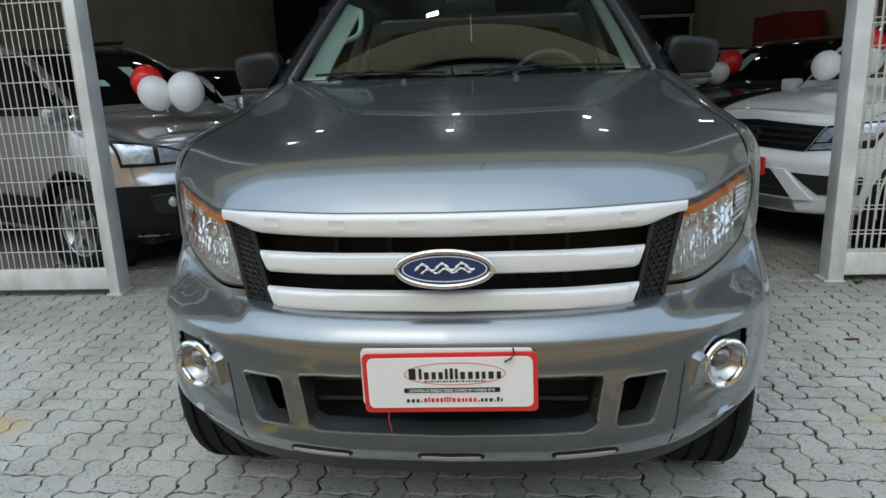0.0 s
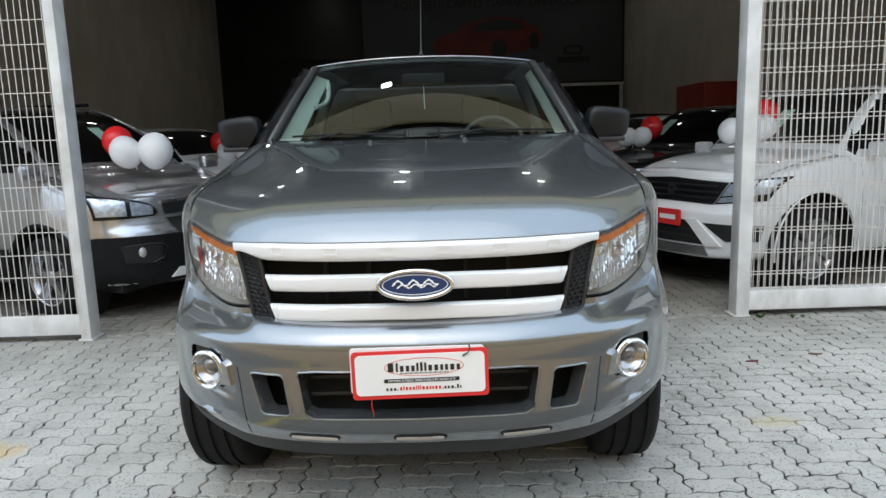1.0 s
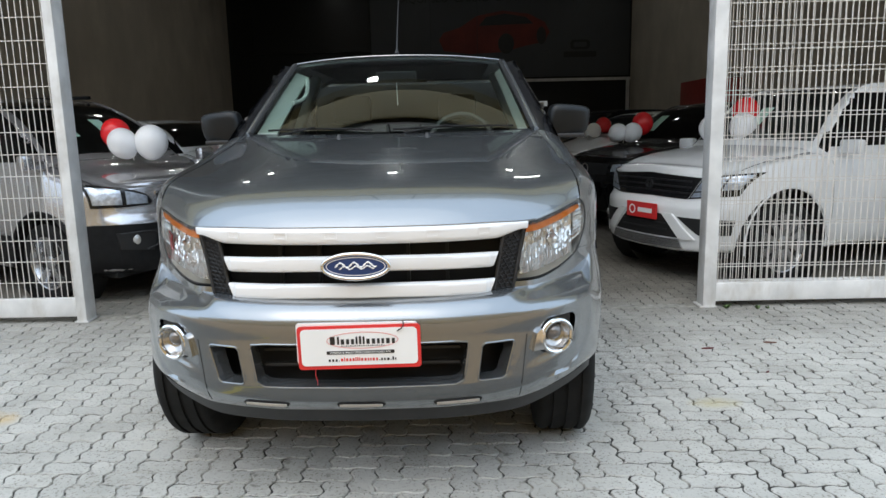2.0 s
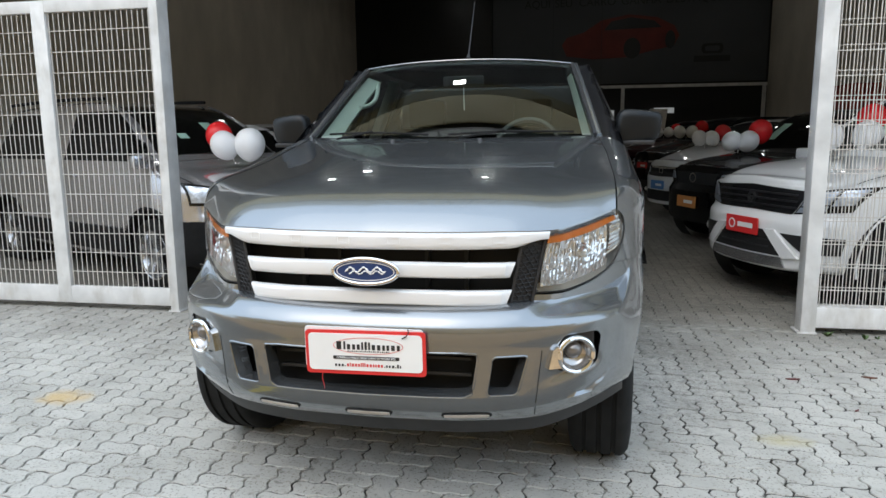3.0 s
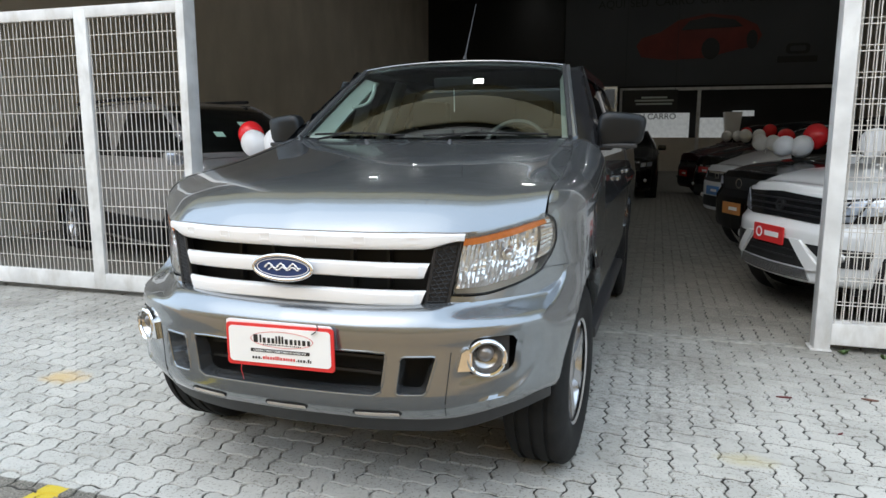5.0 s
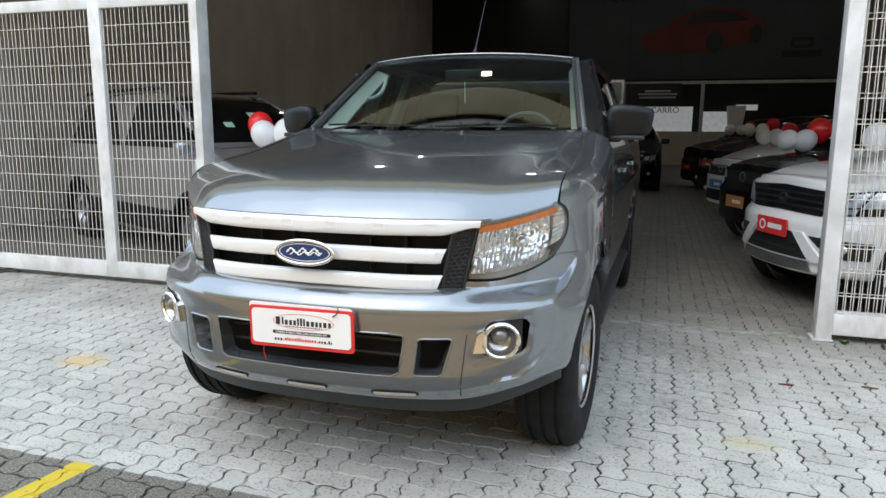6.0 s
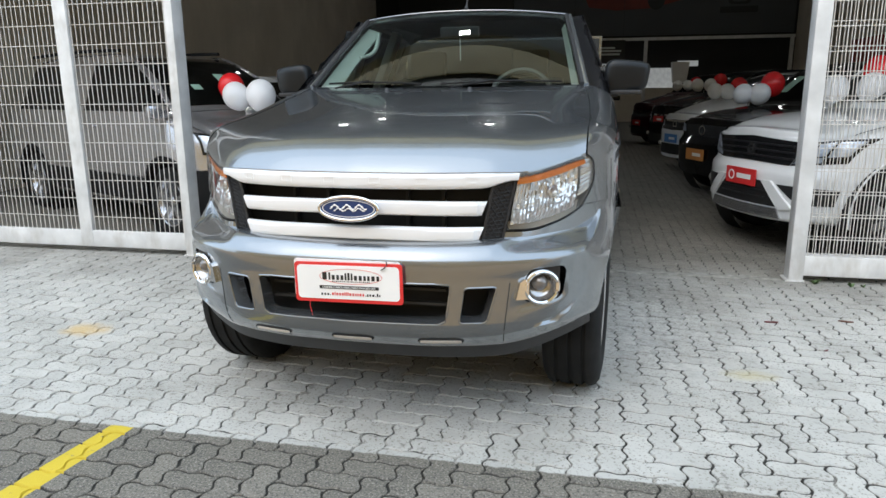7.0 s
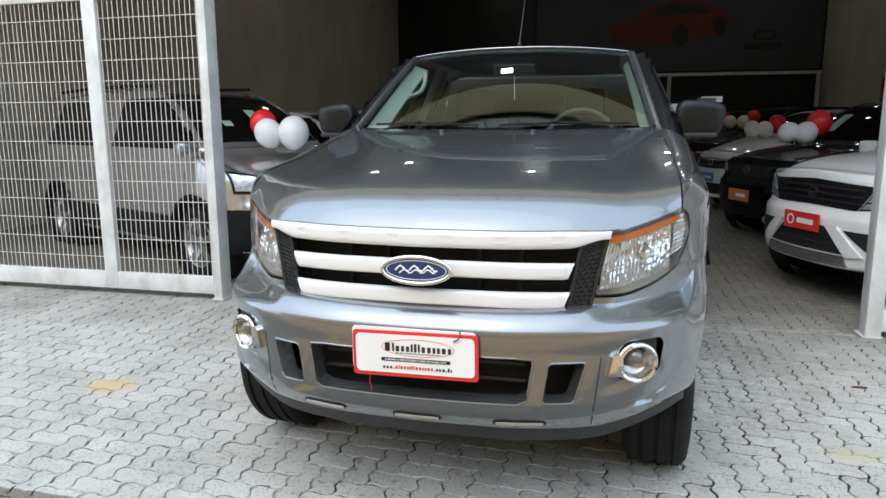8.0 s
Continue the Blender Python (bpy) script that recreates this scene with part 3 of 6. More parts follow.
def bumper(x, k):
    z, dy = rows[min(k, len(rows) - 1)]
    ax = abs(x)
    dy *= 1 - 0.55 * smooth(0.6, 0.9, ax) * (z < 0.7)
    lip = smooth(0.5, 0.6, ax)
    if z > 0.69:
        # towards the corner the lip fades and the side rises to the seam under the wing
        w = smooth(0.825, 0.89, ax)
        q = (z - 0.69) / 0.107
        gap = flush(min(ax, 0.947)) + 0.004 - by(ax)
        sharp = lerp(dy, lerp(dy, max(gap, 0.003), smooth(0.746, 0.797, z)), lip)
        dy = lerp(sharp, gap * smooth(0.0, 1.0, q), w)
        z = lerp(z, lerp(0.69, 0.885, q), w)
    y = by(ax) + dy
    zl = z + (0.085 * smooth(0.52, 0.92, ax)) * smooth(0.56, 0.34, z)
    c = crease(zl)
    y -= 0.009 * smooth(c - 0.026, c + 0.008, ax) * smooth(0.8, 0.74, zl) * smooth(0.93, 0.88, ax) * smooth(0.46, 0.49, zl)
    # the swept hollow that runs inwards and down from the fog lamp
    d = zl - (0.53 + (ax - 0.55) * 0.22)
    y += 0.009 * smooth(-0.012, 0.02, d) * smooth(0.11, 0.03, d) * smooth(0.55, 0.64, ax) * smooth(0.77, 0.74, ax)
    return (x, y, zl)


side_xs = [float(np.interp(y, [by(v) for v in steps(0.8, 0.953, 200)], steps(0.8, 0.953, 200))) for y in steps(by(0.86), 0.635, 60)]
xs = sorted({round(sg * v, 5) for sg in (-1, 1) for v in steps(0, 0.858, 86) + side_xs})
P = grid(bumper, xs, range(len(rows)))
def pull(co):
    ax = abs(co.x)
    low = smooth(0.545, 0.515, co.z)
    return (-0.03 * math.copysign(1, co.x) * smooth(0.38, 0.5, ax), 0.052, 0.008 * low - 0.01 * smooth(0.61, 0.64, co.z))


BB = sheet(P, cuts=[(0, 2, INTAKE, pull), (0, 2, SMALL, pull), (0, 2, lambda a, b: SMALL(-a, b), pull), (0, 2, FOG, (0, 0.035, 0)), (0, 2, lambda a, b: FOG(-a, b), (0, 0.035, 0)), (1, 2, circle(WHEEL_Y, WHEEL_Z, ARCH + 0.004), None)])
for sgn in (-1, 1):
    # the part that rises to the foot of the lamp
    def under(x, q):
        a = bumper(x, len(rows) - 1)
        return (sgn * x, a[1] + 0.003 * q, lerp(a[2], max(a[2] + 0.0005, min(lamp_foot(x) - 0.004, 0.886)), q))
    sheet(grid(under, steps(0.536, 0.892, 50), steps(0, 1, 5)), bm=BB)
bumper_ob = part("front_bumper", BB, PAINT, truck)


def ray_on(ob):
    from_mesh = bmesh.new()
    from_mesh.from_mesh(ob.data)
    tree = BVHTree.FromBMesh(from_mesh)
    from_mesh.free()
    return tree


def drape(tree, f, us, vs, lift=0.004, depth=0.01, way=(0, 1, 0), back=3.0):
    """A patch laid on a surface: f gives the place from which it is pressed along way."""
    way = Vector(way)
    P = []
    for u in us:
        row = []
        for v in vs:
            o = Vector(f(u, v)) - way * back
            hit, nrm, _, _ = tree.ray_cast(o, way)
            if hit is None:
                hit, nrm, _, _ = tree.find_nearest(o + way * back)
            if nrm.dot(way) > 0:
                nrm = -nrm
            row.append(hit + nrm * lift)
        P.append(row)
    return sheet(P, flange=way * depth)


def quad(c00, c10, c11, c01, bow=0.0):
    """Places in a four-cornered patch seen from the front (x, z)."""
    def f(u, v):
        a = Vector(c00).lerp(Vector(c10), u).lerp(Vector(c01).lerp(Vector(c11), u), v)
        return (a.x, 0, a.y + bow * math.sin(math.pi * u))
    return f


def outline(f, cx, cz, n=64):
    pts = []
    for k in range(n):
        a, lo, hi = 2 * math.pi * k / n, 0.0, 0.6
        for _ in range(26):
            r = (lo + hi) / 2
            lo, hi = (r, hi) if f(cx + r * math.cos(a), cz + r * math.sin(a)) < 0 else (lo, r)
        pts.append((cx + lo * math.cos(a), cz + lo * math.sin(a)))
    return pts


for f, cx, flip in ((INTAKE, 0.0, 1), (SMALL, 0.459, 1), (SMALL, 0.459, -1)):
    pts = [Vector((flip * x, by(abs(x)) + 0.002, z)) for x, z in outline(f, cx, 0.575, 120)]
    part("intake_frame", tube(bmesh.new(), pts, 0.0045, 8, closed=True), PAINT, truck)
    # painted throat behind the frame, narrowing inwards
    ring = outline(f, cx, 0.575, 120)
    ring.append(ring[0])
    throat = [[Vector((flip * lerp(x, cx, 0.03 * d), by(abs(x)) + 0.004 + 0.06 * d, lerp(z, 0.585, 0.12 * d))) for d in steps(0, 1, 6)] for x, z in ring]
    part("intake_throat", sheet(throat), PAINT, truck, "painted throat of the intake")
BT = ray_on(bumper_ob)
for flip in (1, -1):
    seam = []
    for q in steps(0, 1, 14):
        x, z = lerp(0.572, 0.548, q), lerp(0.655, 0.425, q)
        hit, nrm, _, _ = BT.ray_cast(Vector((flip * x, -3, z)), Vector((0, 1, 0)))
        if hit is not None:
            seam.append(hit)
    part("bumper_seam", tube(bmesh.new(), seam, 0.0018, 5), DARK, truck, "thin dark bumper seam")
PALE = mat("pale_plastic", (0.6, 0.57, 0.53), 0.4)
for cx in (-0.33, 0, 0.33):
    def slot(u, v, cx=cx):
        t = (1 - abs(2 * u - 1) ** 6)
        return (cx + lerp(-0.083, 0.083, u), 0, 0.439 + (v - 0.5) * 0.021 * t ** 0.5)
    well = part("skid_slot", drape(BT, slot, steps(0, 1, 24), steps(0, 1, 5), 0.003, 0.01), DARK, truck, "dark slot in the lower bumper")
    part("skid_plate", drape(BT, lambda u, v: slot(lerp(0.06, 0.94, u), lerp(0.12, 0.74, v)), steps(0, 1, 24), steps(0, 1, 5), 0.0055, 0.01), PALE, well, "pale skid plate")
part("intake_back", sheet(grid(lambda x, z: (x, by(abs(x)) + 0.14, z), steps(-0.6, 0.6, 30), [0.47, 0.69])), DARK, truck)
for z in (0.56, 0.615):
    part("intake_slat", boxed(-0.34, 0.34, -0.12, -0.105, z - 0.006, z + 0.006, 0.003), BLACKP, truck)
part("air_dam", sheet(grid(lambda x, q: (x, by(abs(x)) + lerp(0.1, 0.062, q) * (1 - 0.4 * smooth(0.6, 0.9, abs(x))), lerp(0.345, 0.405, q) + 0.085 * smooth(0.52, 0.92, abs(x))), steps(-0.85, 0.85, 50), steps(0, 1, 5)), flange=(0, 0.02, 0.003)), PLASTIC, truck, "black plastic lower lip")
part("under_tray", boxed(-0.6, 0.6, 0.04, 0.5, 0.33, 0.39, 0.02), PLASTIC, truck)
for x in (-0.36, -0.15, 0.15, 0.36):
    part("tow_tab", boxed(x - 0.02, x + 0.02, 0.02, 0.05, 0.325, 0.39, 0.006), PLASTIC, truck)

# grille
part("grille_back", boxed(-0.56, 0.56, 0.05, 0.065, 0.78, 1.03), DARK, truck)


def bar(name, half, half_top, zb, zt, out, mat_, depth=0.07, end=0.03):
    """A grille bar that follows the nose, its face slightly domed, its ends cut back."""
    def f(u, k):
        x = u * lerp(half, half_top, min(max(k, 0), 1))
        y = fy(abs(x)) - out
        z0, z1 = zb(abs(x)), zt(abs(x))
        back = end * smooth(half - end, half, abs(x))
        if k < -0.1:
            return (x, y + depth, z0)
        if k > 1.1:
            return (x, y + depth, z1)
        return (x, y + back + 0.012 * (2 * k - 1) ** 8, lerp(z0, z1, k))
    ks = [-0.5, 0.0, 0.05, 0.12, 0.3, 0.5, 0.7, 0.88, 0.95, 1.0, 1.5]
    us = sorted({round(s * v, 4) for s in (-1, 1) for v in steps(0, 0.9, 26) + steps(0.91, 1, 10)})
    bm = sheet(grid(f, us, ks))
    bmesh.ops.holes_fill(bm, edges=[e for e in bm.edges if e.is_boundary], sides=40)
    return part(name, bm, mat_, truck, "satin silver bar")


bar("grille_top_bar", 0.585, 0.588, lambda x: 0.983 + 0.024 * smooth(0.46, 0.57, x), lambda x: lipz(x) - 0.004, 0.012, SATIN, end=0.004)
bar("grille_bar", 0.46, 0.479, lambda x: 0.891 - 0.007 * (x / 0.46) ** 2, lambda x: 0.942 - 0.007 * (x / 0.46) ** 2, 0.012, SATIN, depth=0.026, end=0.012)
bar("grille_bar", 0.447, 0.468, lambda x: 0.798 - 0.011 * (x / 0.46) ** 2, lambda x: 0.848 - 0.006 * (x / 0.46) ** 2, 0.012, SATIN, depth=0.026, end=0.012)
for x in (-0.3, -0.16, 0.16, 0.3):
    part("grille_strut", boxed(x - 0.006, x + 0.006, 0.02, 0.05, 0.82, 1.0), PLASTIC, truck)
# worn raised badges on the top bar, as plain bars
for k in range(6):
    x = -0.43 + 0.172 * k
    m = pose(x, fy(abs(x)) - 0.0138, 1.014, 0, 0, math.degrees(math.atan2(fy(abs(x) + 0.01) - fy(abs(x) - 0.01), 0.02)) * math.copysign(1, x))
    part("badge_bar", ring_mesh(round_rect(0.023, 0.013, 0.004), round_rect(0.017, 0.007, 0.002), 0.004, m), SATIN, truck)

emblem = part("emblem", plate_mesh(ellipse(0.106, 0.037), 0.02, pose(0, -0.183, 0.9165)), NAVY, truck, "navy oval emblem")
part("emblem_ring", tube(bmesh.new(), [(x, -0.184, 0.9165 + z) for x, z in ellipse(0.1105, 0.0418, 64)], 0.0066, 10, closed=True), CHROME, emblem, "chrome ring")
part("emblem_line", ring_mesh(ellipse(0.099, 0.0315), ellipse(0.096, 0.029), 0.004, pose(0, -0.1845, 0.9165)), SATIN, emblem, "silver inner line")
# the name on it as a plain wavy silver stroke
for z0, x0, x1, wavy, fat in ((0.9205, -0.068, 0.07, 0.008, 0.004), (0.9115, -0.055, 0.062, 0.005, 0.003)):
    part("emblem_mark", tube(bmesh.new(), [(lerp(x0, x1, q), -0.1855, z0 + 0.003 * q + wavy * math.sin(q * 19 + z0 * 40)) for q in steps(0, 1, 70)], [fat * (0.5 + 0.5 * math.sin(q * 38) ** 2) for q in steps(0, 1, 70)], 6), SATIN, emblem, "flowing silver stroke")

# honeycomb inserts beside the bars
for sgn in (-1, 1):
    def pocket(u, v):
        xi, xo = lerp(0.462, 0.494, v), lerp(0.534, 0.574, v)
        x = lerp(xi, xo, u)
        return (sgn * x, fy(x) + 0.018, lerp(0.799, lerp(0.985, 1.008, u), v))
    ins = part("grille_insert", sheet(grid(pocket, steps(0, 1, 6), steps(0, 1, 10)), flange=(0, 0.03, 0)), PLASTIC, truck, "black honeycomb insert")
    bm = bmesh.new()
    for r in range(13):
        for c in range(3):
            u, v = 0.2 + 0.25 * c + (0.125 if r % 2 else 0), 0.06 + r * 0.073
            if u > 0.86 or v > 0.96:
                continue
            q = Vector(pocket(u, v))
            pts = [q + Vector((0.0115 * math.cos(a) , -0.004 + 0.0115 * math.cos(a) * 0.55 * sgn, 0.0095 * math.sin(a))) for a in (math.pi / 3 * i for i in range(6))]
            tube(bm, pts, 0.0022, 4, closed=True)
    part("honeycomb", bm, PLASTIC, ins)
    for u in (0.02, 0.98):
        part("insert_rim", tube(bmesh.new(), [Vector(pocket(u, v)) + Vector((0, -0.006, 0)) for v in steps(0, 1, 8)], 0.006, 6), PLASTIC, ins)

# headlamps
for sgn in (-1, 1):
    def lamp(a, b, back=0.0, sgn=sgn):
        x = lerp(lerp(0.546, 0.588, b), lamp_edge(b), a)
        y = flush(x) - 0.003 + 0.02 * (1 - b) * (1 - a)
        zt = min(lipz(x), 1.087) - 0.006
        return Vector((sgn * (x - 0.35 * back), y + back, lerp(lamp_foot(x) + 0.002, zt, b)))
    us, vs = steps(0, 1, 30), steps(0, 1, 18)
    lampob = part("headlamp", sheet(grid(lambda a, b: lamp(a, b, 0.003 + 0.1 * (1 - max(abs(2 * b - 1) ** 4, abs(2 * a - 1) ** 5))), us, vs)), LAMPBOWL, truck, "clear headlamp with chrome reflector and amber strip")
    rng = random.Random(7)
    tilt = [[(rng.uniform(-1, 1), rng.uniform(-1, 1), rng.uniform(0.2, 1)) for j in range(8)] for i in range(17)]
    def bowl(a, b):
        aa, bb = lerp(0.02, 0.82, a), lerp(0.1, 0.8, b)
        r = math.hypot((a - 0.55) * 2, (b - 0.5) * 1.6)
        i, j = min(int(a * 17), 16), min(int(b * 8), 7)
        u, v = a * 17 - i - 0.5, b * 8 - j - 0.5
        tu, tv, k = tilt[i][j]
        return lamp(aa, bb, 0.035 + 0.035 * b - 0.024 * min(r, 1.25) ** 2 + 0.005 * (tu * u + 0.7 * tv * v) + 0.011 * k * (0.25 - u * u))
    part("reflector", sheet(grid(bowl, steps(0, 1, 103), steps(0, 1, 41)), flange=(0, 0.02, 0)), REFLECTOR, lampob, "faceted chrome reflector")
    part("bulb", lathe(bmesh.new(), [(0.0, -0.012), (0.014, -0.006), (0.021, 0.004), (0.021, 0.03), (0.027, 0.034)], 20, pose(*lamp(0.5, 0.5, 0.03), 0, 0, 90)), REFLECTOR, lampob, "chrome bulb cap")
    part("turn_lamp", sheet(grid(lambda a, b: lamp(lerp(0.0, 0.9, a), lerp(0.815, 0.985, b), 0.004 + (0.0015 * math.sin(a * 190) + 0.0015 if b > 0.5 else 0)), steps(0, 1, 150), [0, 0.2, 0.48, 0.52, 0.75, 1]), flange=(0, 0.02, 0)), AMBER, lampob, "ribbed amber indicator strip")
    part("side_lamp", sheet(grid(lambda a, b: lamp(lerp(0.85, 0.97, a), lerp(0.2, 0.93, b), 0.012 + 0.02 * (1 - a) + 0.003 * math.sin(b * 60)), steps(0, 1, 8), steps(0, 1, 60)), flange=(0, 0.02, 0)), LAMPBOWL, lampob, "ribbed clear side lamp")
    part("lower_trim", sheet(grid(lambda a, b: lamp(lerp(0.01, 0.9, a), lerp(0.01, 0.12, b), 0.008 + 0.03 * b), steps(0, 1, 20), steps(0, 1, 4))), LAMPRIM, lampob, "grey lower bezel")
    # red patch stands in for a reflection, no part of the lamp
    if sgn < 0:
        part("red_marker", sheet(grid(lambda a, b: lamp(lerp(0.78, 0.87, a), lerp(0.15, 0.5, b), 0.02), steps(0, 1, 6), steps(0, 1, 6)), flange=(0, 0.01, 0)), REDREFLECT, lampob, "red patch in the lamp")
    cover = part("lens", sheet(grid(lamp, us, vs)), LENS, lampob, "clear lens")
    cover.visible_shadow = False
    part("lamp_rim", tube(bmesh.new(), [lamp(a, 0, 0.003) for a in steps(0, 1, 24)] + [lamp(1, b, 0.003) for b in steps(0.08, 1, 14)], 0.003, 6), PLASTIC, lampob, "thin black seal")

# fog lamps in chrome rings
for sgn in (-1, 1):
    x0 = 0.676
    m = pose(sgn * x0, by(x0) - 0.006, 0.632, 0, 0, sgn * 26)
    tri = [(a * sgn, b) for a, b in ((-0.07, 0.075), (-0.07, -0.075), (0.085, -0.075), (0.085, 0.075))]
    fog = part("fog_lamp", plate_mesh(tri, 0.01, m @ pose(0, 0.03, 0)), PLASTIC, truck, "round fog lamp in a chrome ring")
    bm = bmesh.new()
    n = 44
    ring = [Vector((0.061 * math.cos(2 * math.pi * k / n), -0.012, 0.0575 * math.sin(2 * math.pi * k / n))) for k in range(n)]
    tube(bm, [m @ p for p in ring], 0.0085, 8, closed=True)
    part("chrome_ring", bm, CHROME, fog)
    part("chrome_tab", plate_mesh([(sgn * a, b) for a, b in ((-0.05, 0.032), (-0.05, -0.04), (-0.098, -0.04), (-0.084, 0.022), (-0.07, 0.032))], 0.02, m @ pose(0, -0.017, 0)), CHROME, fog)
    bm = lathe(bmesh.new(), [(0.057, 0.0), (0.047, 0.02), (0.036, 0.03), (0.0, 0.034)], 28, m @ pose(0, -0.012, 0, 0, 0, 90))
    part("fog_bowl", bm, FOGBOWL, fog)
    part("fog_reflector", balls(bmesh.new(), m @ Vector((0, 0.014, 0.012)), 0.031), mat("fog_glass", (0.2, 0.19, 0.185), 0.05, 0.5) if sgn < 0 else bpy.data.materials["fog_glass"], fog, "clear projector lens")

# dealer plate
pm = pose(0.008, -0.236, 0.657, 0, -0.9, 0)
dealer = part("dealer_plate", plate_mesh(round_rect(0.203, 0.0735, 0.012), 0.006, pm), REDP, truck, "white dealer plate with a red border, tied on with cord")
part("plate_back", plate_mesh(round_rect(0.2, 0.07, 0.01), 0.006, pose(0, -0.228, 0.668, 0, -0.2, 0)), WHITEP, dealer)
part("white_field", plate_mesh(round_rect(0.192, 0.062, 0.014), 0.003, pm @ pose(0, -0.003, 0.0015)), WHITEP, dealer)
part("oval_line", ring_mesh(ellipse(0.118, 0.028), ellipse(0.1165, 0.0268), 0.001, pm @ pose(0.012, -0.0042, 0.024)), REDP, dealer)
def text_bars(name, sizes, x0, x1, z, material, tall):
    """A line of unreadable writing as small upright bars; sizes: (width, height) shares."""
    total = sum(w for w, h in sizes)
    x = x0
    for w, h in sizes:
        full = (x1 - x0) * w / total
        part(name, plate_mesh(round_rect(full * 0.3, tall * h / 2, min(full * 0.2, 0.0015)), 0.001, pm @ pose(x + full / 2, -0.0044, z + tall * (h - 1) / 2)), material, dealer)
        x += full


text_bars("name_bar", [(1.5, 1.0), (0.6, 1.0), (1, 0.66), (0.9, 0.66), (0.9, 0.66), (0.6, 0.95), (0.7, 1.0), (0.6, 0.95), (1, 0.66), (1, 0.66), (0.8, 0.66), (0.8, 0.66), (1.1, 0.66), (0.9, 0.66)], -0.1, 0.122, 0.0245, BLACKP, 0.027)
text_bars("motto_bar", [(1, 1), (0.7, 0.8)] * 10, -0.06, 0.085, 0.0055, PLASTIC, 0.004)
part("black_bar", plate_mesh(round_rect(0.112, 0.0058, 0.003), 0.001, pm @ pose(0.004, -0.0044, -0.0165)), BLACKP, dealer)
lettering("call_line", "CONFIRA O PREÇO DESSE CARRO EM NOSSO SITE", 0.0088, WHITEP, dealer, pm @ pose(0.004, -0.0062, -0.0165), "white lettering on the black bar")
text_bars("address_bar", [(1.2, 0.7), (1.2, 0.7), (1.2, 0.7), (0.5, 0.3)], -0.105, -0.066, -0.041, BLACKP, 0.012)
text_bars("address_bar", [(1, 0.75), (0.5, 1.0), (1, 0.75), (0.9, 0.75), (0.9, 0.75), (0.5, 1.0), (0.6, 1.0), (0.5, 1.0), (1, 0.75), (1, 0.75), (0.7, 0.75), (0.7, 0.75), (1, 0.75), (0.9, 0.75)], -0.064, 0.062, -0.04, REDP, 0.013)
text_bars("address_bar", [(0.5, 0.3), (1, 0.7), (1, 0.7), (1.4, 0.7), (0.5, 0.3), (1, 1.0), (0.7, 0.7)], 0.064, 0.122, -0.0405, BLACKP, 0.012)
part("cord", tube(bmesh.new(), [(0.135, -0.243, 0.712), (0.15, -0.246, 0.722), (0.157, -0.242, 0.733), (0.154, -0.24, 0.745)], 0.0022, 5), BLACKP, dealer)
part("thread", tube(bmesh.new(), [(-0.138, -0.24, 0.582), (-0.139, -0.243, 0.565), (-0.134, -0.24, 0.54), (-0.135, -0.236, 0.528)], 0.0012, 4), REDP, dealer, "red thread")

# cab
def screen(u, v):
    xb, xt = 0.775 * u, 0.637 * u
    a = abs(u)
    yb, zb = 1.165 + 0.145 * a ** 2.2, 1.338 + 0.012 * a ** 2
    yt, zt = 1.85 + 0.095 * a ** 2.2, 1.80 - 0.034 * a ** 2.2
    bulge = 0.007 * math.sin(math.pi * v)
    return (lerp(xb, xt, v), lerp(yb, yt, v) - bulge * 0.5, lerp(zb, zt, v) + bulge)


ws = part("windscreen", sheet(grid(screen, steps(-0.972, 0.972, 41), steps(0.02, 0.965, 24))), WINDSCREEN, truck, "sloping clear windscreen")
ws.visible_shadow = False
roofz = lambda u: 1.81 - 0.045 * abs(u) ** 2.5


def roof(u, v):
    a = Vector(screen(u, 0.965))
    b = Vector((0.67 * u, 3.3 - 0.06 * abs(u), roofz(u) - 0.02))
    p = a.lerp(b, v)
    p.z = lerp(a.z, b.z, v) + 0.035 * math.sin(math.pi * min(v * 1.1, 1)) ** 0.7
    if abs(u) > 0.9:
        k = (abs(u) - 0.9) / 0.1
        p.z -= 0.036 * k * k
        p.x += 0.045 * k * math.copysign(1, u) * min(v * 6, 1)
    return p


